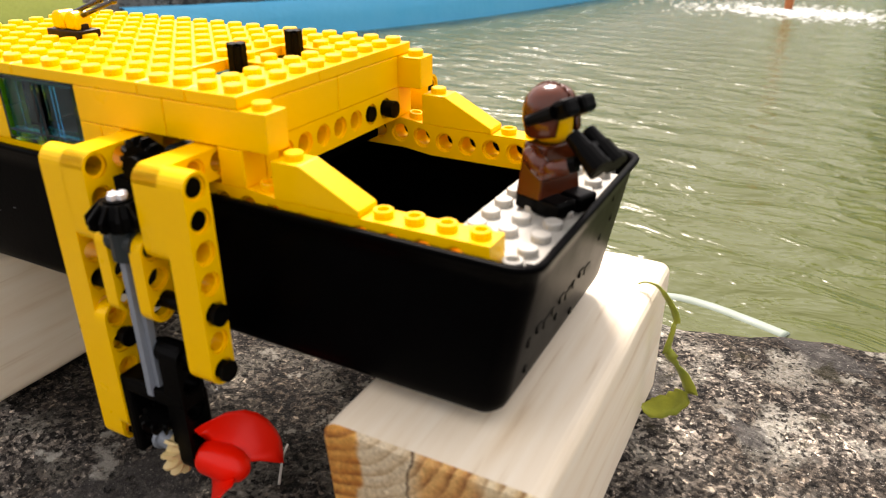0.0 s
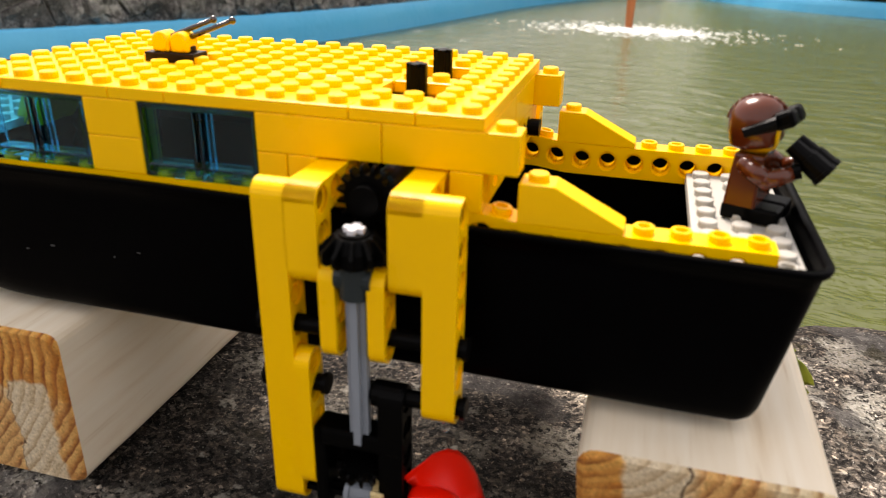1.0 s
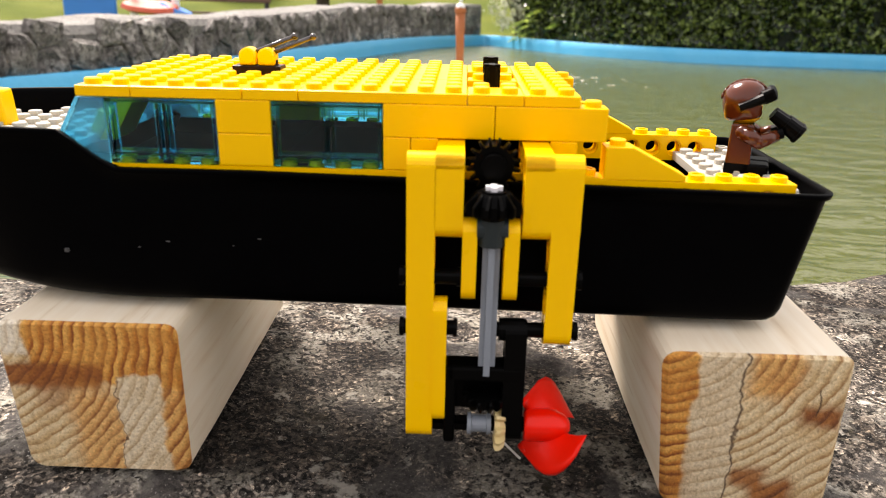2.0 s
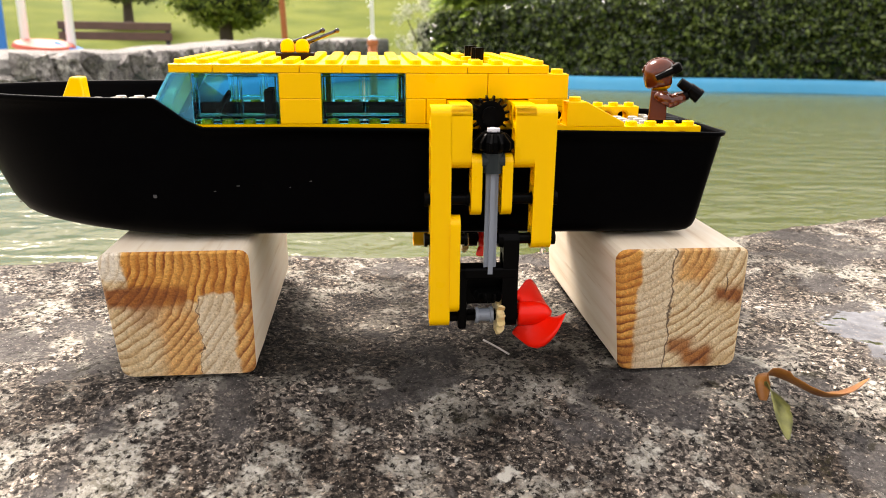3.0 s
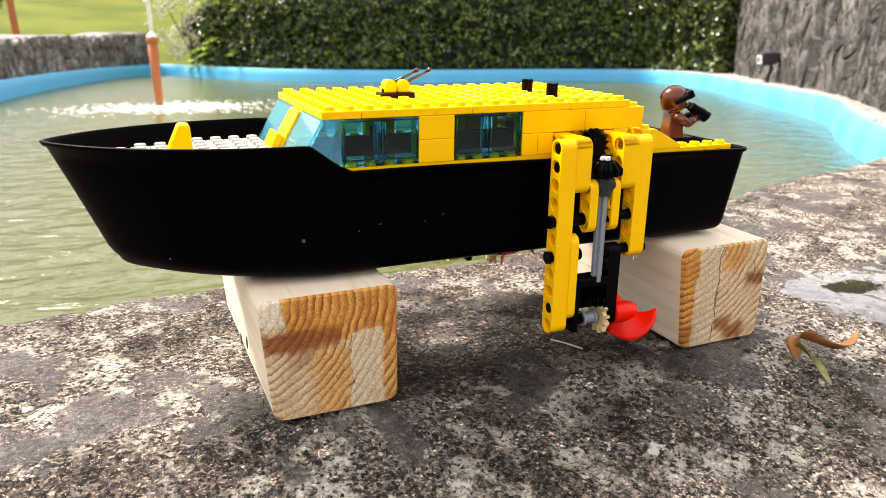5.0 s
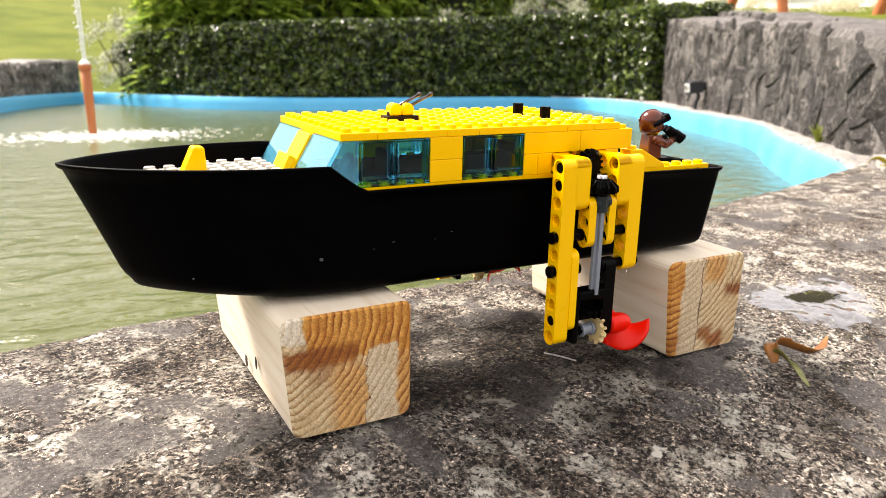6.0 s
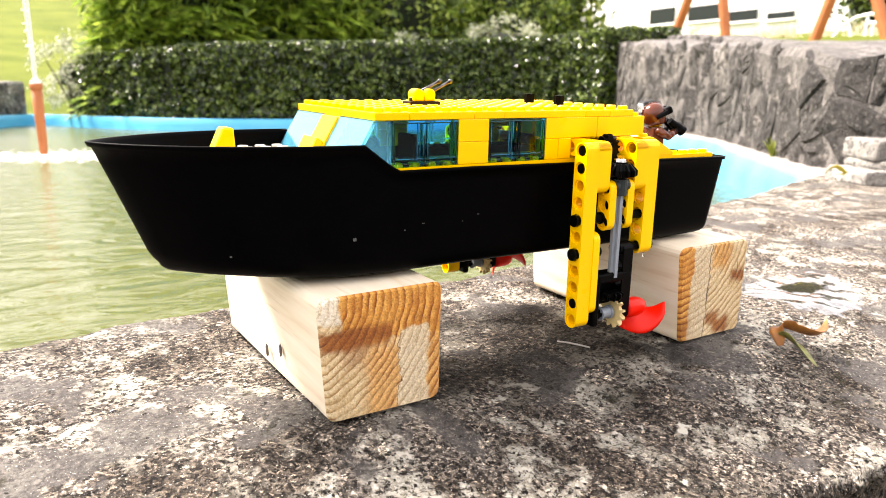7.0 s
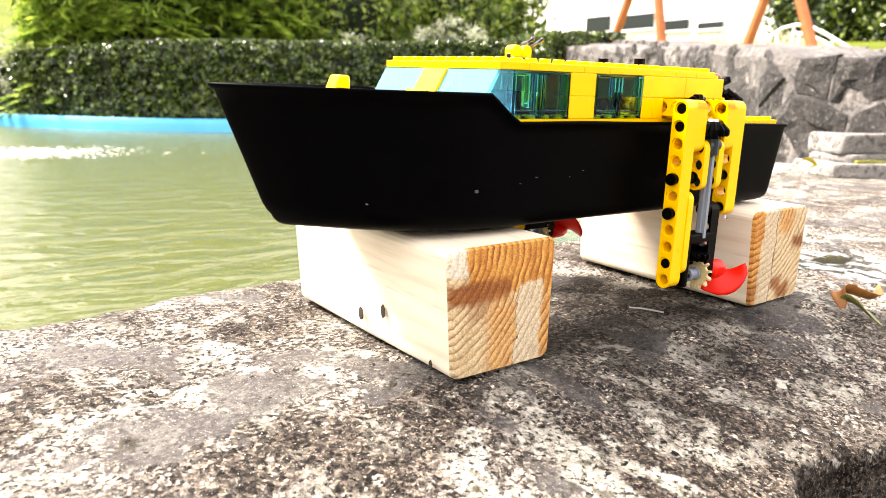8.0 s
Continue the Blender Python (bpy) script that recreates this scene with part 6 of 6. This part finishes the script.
# ---- the toy figure at the stern: one plain mesh ----
def build_figure():
    bm = bmesh.new()
    idx = {"black": 0, "brown": 1, "yellow": 2}

    def paint(kind, make):
        before = set(bm.faces)
        make()
        for f in bm.faces:
            if f not in before:
                f.material_index = idx[kind]
                f.smooth = make in (arms, head, helmet)

    cx, cy, z0 = 0.1974, 0.0412, 0.0940

    def hips():
        add_box(bm, cx - 0.0042, cx + 0.0040, cy - 0.0076, cy + 0.0076, z0, z0 + 0.0042, 0.0008, 2)
        for sy in (-1, 1):
            add_box(bm, cx + 0.001, cx + 0.0098, cy + sy * 0.0040 - 0.0036, cy + sy * 0.0040 + 0.0036, z0, z0 + 0.0042, 0.0008, 2)

    def torso():
        lo, hi = z0 + 0.0040, z0 + 0.0168
        a = [bm.verts.new((cx + sx * 0.0039, cy + sy * 0.0078, lo)) for sx, sy in ((-1, -1), (1, -1), (1, 1), (-1, 1))]
        b = [bm.verts.new((cx + sx * 0.0036, cy + sy * 0.0058, hi)) for sx, sy in ((-1, -1), (1, -1), (1, 1), (-1, 1))]
        bm.faces.new(a[::-1])
        bm.faces.new(b)
        es = []
        for k in range(4):
            bm.faces.new((a[k], a[(k + 1) % 4], b[(k + 1) % 4], b[k]))
        es = [e for e in bm.edges if any(v in e.verts for v in b)]
        bmesh.ops.bevel(bm, geom=es, offset=0.0007, segments=2, profile=0.5, affect="EDGES")

    def arms():
        for sy in (-1, 1):
            sh = Vector((cx + 0.0003, cy + sy * 0.0070, z0 + 0.0143))
            el = Vector((cx + 0.0055, cy + sy * 0.0082, z0 + 0.0118))
            hd = Vector((cx + 0.0105, cy + sy * 0.0055, z0 + 0.0140))
            for p, r in ((sh, 0.0026), (el, 0.0023)):
                bmesh.ops.create_uvsphere(bm, u_segments=12, v_segments=8, radius=r, matrix=Matrix.Translation(p))
            add_tube(bm, sh, el, 0.0026, 0.0023, 12)
            add_tube(bm, el, hd, 0.0023, 0.0020, 12)

    def head():
        add_lathe(bm, Matrix.Translation((cx, cy, z0 + 0.0168)), [(0.0032, 0), (0.0046, 0.0012), (0.0050, 0.0024), (0.0050, 0.0072), (0.0044, 0.0086)], 20)

    def helmet():
        m = Matrix.Translation((cx - 0.0006, cy, z0 + 0.0236)) @ Matrix.Rotation(radians(-12), 4, "Y") @ Matrix.Diagonal((1.10, 1.04, 0.98, 1))
        prof = [(0.0054, -0.0056), (0.0063, -0.0045), (0.0066, -0.0010), (0.0063, 0.0020), (0.0054, 0.0044), (0.0038, 0.0061), (0.0018, 0.0069), (0.0004, 0.0071)]
        n = 24
        loops = []
        for r, z in prof:
            loop = []
            for k in range(n):
                a = 2 * math.pi * k / n
                rr = r
                zz = z
                if math.cos(a) > 0.72 and z < -0.0005:
                    rr = min(r, 0.0052)
                    zz = max(z, -0.0012)
                loop.append(bm.verts.new(m @ Vector((rr * math.cos(a), rr * math.sin(a), zz))))
            loops.append(loop)
        for a, b in zip(loops, loops[1:]):
            for k in range(n):
                bm.faces.new((a[k], a[(k + 1) % n], b[(k + 1) % n], b[k]))
        bm.faces.new(loops[-1])
        # ridge over the crown
        for k in range(10):
            a0, a1 = radians(15 + 15 * k), radians(15 + 15 * (k + 1))
            p = [m @ Vector((0.0069 * math.cos(t), 0, 0.0072 * math.sin(t))) for t in (a0, a1)]
            add_tube(bm, p[0], p[1], 0.0004, 0.0004, 6)

    def goggles():
        m = Matrix.Translation((cx + 0.0062, cy, z0 + 0.0262)) @ Matrix.Rotation(radians(-28), 4, "Y")
        for sy in (-1, 1):
            c = bmesh.ops.create_cube(bm, size=1, matrix=m @ Matrix.Translation((0.0, sy * 0.0030, 0)) @ Matrix.Diagonal((0.0052, 0.0052, 0.0044, 1)))
            bmesh.ops.bevel(bm, geom=list({e for v in c["verts"] for e in v.link_edges}), offset=0.0012, segments=2, profile=0.5, affect="EDGES")
        for sy in (-1, 1):
            add_tube(bm, (cx + 0.0050, cy + sy * 0.0058, z0 + 0.0256), (cx - 0.0020, cy + sy * 0.0068, z0 + 0.0222), 0.0017, 0.0013, 8)

    def glasses():
        a, b = Vector((cx + 0.0085, cy, z0 + 0.0203)), Vector((cx + 0.0175, cy, z0 + 0.0142))
        d = (b - a).normalized()
        for sy in (-1, 1):
            o = Vector((0, sy * 0.0028, 0))
            add_tube(bm, a + o, a + o + d * 0.0050, 0.0020, 0.0024, 14)
            add_tube(bm, a + o + d * 0.0050, b + o, 0.0028, 0.0030, 14)
            add_tube(bm, b + o - d * 0.0012, b + o, 0.0032, 0.0032, 14)
        add_tube(bm, a + d * 0.005 - Vector((0, 0.003, 0)), a + d * 0.005 + Vector((0, 0.003, 0)), 0.0018, 0.0018, 8)

    def gloves():
        for sy in (-1, 1):
            add_tube(bm, (cx + 0.0095, cy + sy * 0.0056, z0 + 0.0138), (cx + 0.0120, cy + sy * 0.0046, z0 + 0.0148), 0.0019, 0.0019, 12)

    paint("black", hips)
    paint("black", gloves)
    paint("brown", torso)
    paint("brown", arms)
    paint("yellow", head)
    paint("brown", helmet)
    paint("black", goggles)
    paint("black", glasses)
    bmesh.ops.rotate(bm, verts=bm.verts, cent=(cx, cy, z0), matrix=Matrix.Rotation(radians(-21), 3, "Z"))
    return bm


fig = solid("toy_figure", build_figure(), [BLACK, BROWN, YELLOW], "small brown toy figure with helmet and black binoculars", "toy figure")
seat(fig)


# ---- fallen leaves and litter ----
def curled_leaf(name, pts, widths, tilt, mat, label):
    """A thin curled leaf along a list of points, with a fold down its middle."""
    bm = bmesh.new()
    path = []
    P = [Vector(p) for p in pts]
    for i in range(len(P) - 1):
        q = [P[min(max(i + k, 0), len(P) - 1)] for k in (-1, 0, 1, 2)]
        for j in range(6):
            t = j / 6
            path.append((0.5 * (2 * q[1] + (q[2] - q[0]) * t + (2 * q[0] - 5 * q[1] + 4 * q[2] - q[3]) * t * t + (3 * q[1] - q[0] - 3 * q[2] + q[3]) * t ** 3), i + t))
    path.append((P[-1], len(P) - 1))
    prev = None
    for k, (p, s) in enumerate(path):
        d = (path[min(k + 1, len(path) - 1)][0] - path[max(k - 1, 0)][0]).normalized()
        w = float(np.interp(s, range(len(widths)), widths)) * (1 + 0.2 * noise.noise((s * 3, 0, 1)))
        side = d.cross(Vector((0, 0, 1)))
        side = side.normalized() if side.length > 0.1 else Vector((1, 0, 0))
        up = side.cross(d)
        a = radians(float(np.interp(s, range(len(tilt)), tilt)))
        side = side * math.cos(a) + up * math.sin(a)
        nrm = side.cross(d)
        row = [bm.verts.new(p + side * w * u + nrm * (abs(u) * w * 0.35 + th)) for th in (0, 0.00025) for u in (-1, -0.5, 0, 0.5, 1)]
        if prev:
            for base in (0, 5):
                for j in range(4):
                    bm.faces.new((prev[base + j], row[base + j], row[base + j + 1], prev[base + j + 1]))
            for j in (0, 4):
                bm.faces.new((prev[j], row[j], row[j + 5], prev[j + 5]))
        prev = row
    return seat(solid(name, bm, mat, label, "leaf", smooth=True))


BROWN_LEAF = material("dry_brown_leaf", (0.36, 0.15, 0.03), 0.45, vary=0.9, scale=130, second=(0.20, 0.06, 0.008), bump=0.2, bump_scale=500)
GREEN_LEAF = material("yellow_green_leaf", (0.36, 0.38, 0.03), 0.4, vary=0.9, scale=110, second=(0.15, 0.20, 0.02), bump=0.2, bump_scale=500)
OLIVE_LEAF = material("olive_leaf", (0.20, 0.20, 0.045), 0.45, vary=0.9, scale=140, second=(0.035, 0.04, 0.006), bump=0.2, bump_scale=500)
YELLOW_LEAF = material("yellow_leaf", (0.45, 0.38, 0.03), 0.5, vary=0.8, scale=90, second=(0.25, 0.24, 0.03))
curled_leaf("dry_leaf", [(0.2187, -0.0430, -0.002), (0.2205, -0.0390, 0.0062), (0.2275, -0.0405, 0.0050), (0.2375, -0.0480, 0.0018), (0.2480, -0.0485, 0.0020), (0.2612, -0.0430, 0.0058)], [0.0016, 0.0048, 0.0072, 0.0062, 0.0036, 0.0002], [55, 40, 30, 22, 25, 30], BROWN_LEAF, "curled dry brown leaf lying on the stone ledge")
curled_leaf("dry_leaf", [(0.2190, -0.0405, 0.0035), (0.2190, -0.0455, 0.0030), (0.2186, -0.0520, 0.0005), (0.2172, -0.0590, -0.0030), (0.2158, -0.0655, -0.0056)], [0.0014, 0.0042, 0.0048, 0.0034, 0.0005], [60, 45, 30, 22, 15], OLIVE_LEAF, "narrow curled green leaf lying on the stone ledge")
curled_leaf("green_leaf", [(0.2144, 0.0852, 0.0538), (0.2169, 0.0853, 0.0548), (0.2206, 0.0850, 0.0540), (0.2243, 0.0855, 0.0495), (0.2268, 0.0860, 0.0450), (0.2274, 0.0860, 0.0400), (0.2268, 0.0860, 0.0305), (0.2292, 0.0860, 0.0272), (0.2320, 0.0860, 0.0235), (0.2340, 0.0860, 0.0175), (0.2305, 0.0860, 0.0118), (0.2245, 0.0860, 0.0082), (0.2205, 0.0860, 0.0080)], [0.0004, 0.0007, 0.0010, 0.0012, 0.0011, 0.0016, 0.0027, 0.0012, 0.0024, 0.0036, 0.0040, 0.0036, 0.0008], [40, 40, 50, 60, 70, 70, 70, 60, 60, 50, 40, 40, 30], GREEN_LEAF, "yellow-green curled leaf hanging on the timber block")

# a scrap of pale thread, two small leaves and loose slabs on the ledge
THREAD = material("pale_dry_stem", (0.55, 0.52, 0.48), 0.6)
bm = bmesh.new()
pts = [Vector((0.1170, 0.0245, -0.0030)), Vector((0.1195, 0.0190, -0.0024)), Vector((0.1230, 0.0135, -0.0026)), Vector((0.1262, 0.0085, -0.0030))]
add_sweep(bm, pts, 0.00045, 6)
seat(solid("straw", bm, THREAD, "thin pale straw lying on the ledge under the boat", "straw"))
curled_leaf("small_leaf", [(0.9445, 0.362, 0.000), (0.9500, 0.358, 0.008), (0.9585, 0.353, 0.0105), (0.9660, 0.349, 0.0065), (0.9705, 0.346, 0.001), (0.9600, 0.352, -0.001)], [0.001, 0.0035, 0.0045, 0.0040, 0.0030, 0.0005], [20, 35, 40, 35, 20, 10], YELLOW_LEAF, "small yellow leaf on the stone ledge")
for x0, y0, z0, w, d, h, turn in ((1.150, 0.325, -0.005, 0.21, 0.12, 0.026, -32), (1.170, 0.330, 0.019, 0.17, 0.10, 0.016, -27), (1.172, 0.335, 0.034, 0.17, 0.10, 0.034, -35)):
    bm = bmesh.new()
    add_box(bm, -w / 2, w / 2, -d / 2, d / 2, 0, h, 0.006, 2)
    bmesh.ops.subdivide_edges(bm, edges=list(bm.edges), cuts=2, use_grid_fill=True)
    for v in bm.verts:
        k = noise.noise_vector((v.co.x * 14 + x0 * 9, v.co.y * 14, v.co.z * 14)) * 0.007
        v.co += Vector((k.x, k.y, k.z * 0.5 if v.co.z > 0.01 else 0))
    ob = solid("loose_slab", bm, COPING, "pale flat loose stone slab on the ledge", "stone slab", "stacked slabs", smooth=False)
    ob.matrix_world = pose(x0, y0, z0, 0, 0, turn)

# moss along the front of the stacked slabs
MOSS = material("yellow_green_moss", (0.22, 0.22, 0.02), 0.9, vary=0.9, scale=120, second=(0.08, 0.10, 0.01), bump=0.5, bump_scale=400)
bm = bmesh.new()
add_box(bm, -0.045, 0.045, -0.008, 0.008, 0, 0.007, 0.002, 2)
bmesh.ops.subdivide_edges(bm, edges=list(bm.edges), cuts=3, use_grid_fill=True)
for v in bm.verts:
    v.co += noise.noise_vector((v.co.x * 60, v.co.y * 60, v.co.z * 60)) * 0.0035
ob = solid("moss", bm, MOSS, "yellow-green moss cushion on the stacked stone slabs", "moss", smooth=True)
ob.matrix_world = pose(1.113, 0.297, 0.0195, 0, 0, -32)

# a weed at the foot of the rubble wall
WEED = material("yellow_green_weed", (0.20, 0.23, 0.015), 0.5, vary=0.8, scale=90, second=(0.10, 0.13, 0.01))
weed = thing("weed", (1.485, 0.785, -0.006), "yellow-green weed at the foot of the rubble wall", "weed")
rng = random.Random(21)
for k in range(18):
    bm = bmesh.new()
    a, lean, tall = rng.uniform(0, 2 * math.pi), rng.uniform(0.1, 0.7), rng.uniform(0.022, 0.056)
    out = Vector((math.cos(a), math.sin(a), 0))
    side = Vector((-out.y, out.x, 0)) * rng.uniform(0.0018, 0.0036)
    prev = None
    for j in range(5):
        f = j / 4
        c = Vector((1.485, 0.785, -0.010)) + out * (0.004 + lean * tall * f * f) + Vector((0, 0, tall * f * (1 - 0.25 * lean * f)))
        w = side * (1.0 - 0.9 * abs(f - 0.4))
        row = [bm.verts.new(c - w), bm.verts.new(c + out * 0.0006), bm.verts.new(c + w)]
        if prev:
            bm.faces.new((prev[0], row[0], row[1], prev[1]))
            bm.faces.new((prev[1], row[1], row[2], prev[2]))
        prev = row
    part("blade", bm, WEED, weed, smooth=True)

# the end of a pale hose in the water beside the ledge
HOSE = material("pale_hose_plastic", (0.25, 0.30, 0.25), 0.55, vary=0.4, scale=60, second=(0.19, 0.24, 0.19))
bm = bmesh.new()
pts = [Vector((*p, WATER - 0.0045)) for p in curve_through([(0.150, 0.362), (0.187, 0.384), (0.216, 0.384), (0.245, 0.375), (0.271, 0.365)], 6)]
add_sweep(bm, pts, 0.0070)
solid("hose", bm, HOSE, "end of a pale plastic hose floating beside the ledge", "hose", smooth=True)

# water drops on the wet beams
for bx, by, bz, r in ((0.0905, -0.0184, 0.052, 0.0008), (0.0938, -0.0184, 0.047, 0.0006), (0.0915, -0.0184, 0.0335, 0.0009), (0.0930, -0.0184, 0.0600, 0.0005), (0.1322, -0.0184, 0.0650, 0.0010), (0.1300, -0.0184, 0.0580, 0.0005), (0.0978, -0.0189, 0.0500, 0.0008), (0.0972, -0.0189, 0.0430, 0.0005), (0.1330, -0.0170, 0.0535, 0.0012)):
    bm = bmesh.new()
    bmesh.ops.create_icosphere(bm, subdivisions=2, radius=r, matrix=Matrix.Translation((bx, by, bz)) @ Matrix.Diagonal((1, 0.45, 1.15, 1)))
    seat(solid("water_drop", bm, DROP, "clear water drop clinging to a yellow beam", "water drop", "drops on the beams", smooth=True))

# scratches on the hull
CHIP = material("pale_scuff", (0.06, 0.06, 0.06), 0.7)
for hx, hz, w, h in ((-0.0172, 0.0734, 0.0012, 0.0011), (0.0146, 0.0773, 0.0013, 0.0003), (0.0056, 0.0752, 0.0008, 0.0003), (0.0426, 0.0789, 0.0010, 0.0003), (-0.0670, 0.0721, 0.0005, 0.0004), (0.0345, 0.0765, 0.0005, 0.0003)):
    v = (hz - 0.052) / 0.049
    y = CY - (0.0398 * (1 - v) + 0.0420 * v) - 0.00005
    bm = bmesh.new()
    add_box(bm, hx - w / 2, hx + w / 2, y - 0.0001, y + 0.0008, hz - h / 2, hz + h / 2, 0)
    part("scuff", bm, CHIP, boat, "pale scuff on the hull")

# the plain house wall behind the camera
bm = bmesh.new()
add_box(bm, -5.0, 4.0, -3.3, -3.0, -0.6, 0.9, 0)
solid("wall_south", bm, MORTAR, "plain rendered wall behind the ledge", "wall", kind="structure")

bm = bmesh.new()
add_box(bm, -5.0, 5.0, -3.0, -0.2, -0.62, -0.47, 0.01)
solid("pavement", bm, MORTAR, "plain grey paving below the ledge", "paving", kind="structure")

# a worn line of raised marks across the transom
for k in range(9):
    by = 0.008 + 0.0052 * k
    bz = 0.0735 + 0.0009 * math.sin(k * 2.1)
    x = 0.2025 + 0.008 * (bz - 0.052) / 0.048
    bm = bmesh.new()
    add_box(bm, x - 0.0008, x + 0.0005, by, by + 0.0018 + 0.0016 * (k % 3), bz - 0.0011, bz + 0.0012, 0.0002)
    part("raised_mark", bm, BLACK, boat)

# bosses and dents on the transom
for by, bz in ((0.062, 0.0905), (0.066, 0.0830), (0.058, 0.0800), (0.030, 0.0690), (0.012, 0.0640), (0.046, 0.0620)):
    v = (bz - 0.052) / 0.048
    x = 0.2025 * (1 - v) + 0.2105 * v
    bm = bmesh.new()
    add_lathe(bm, axes((x - 0.0006, by, bz), (0, 1, 0), (0, 0, 1), (1, 0, 0)), [(0.0013, 0), (0.0012, 0.0008), (0.0008, 0.0011)], 12)
    part("boss", bm, BLACK, boat)
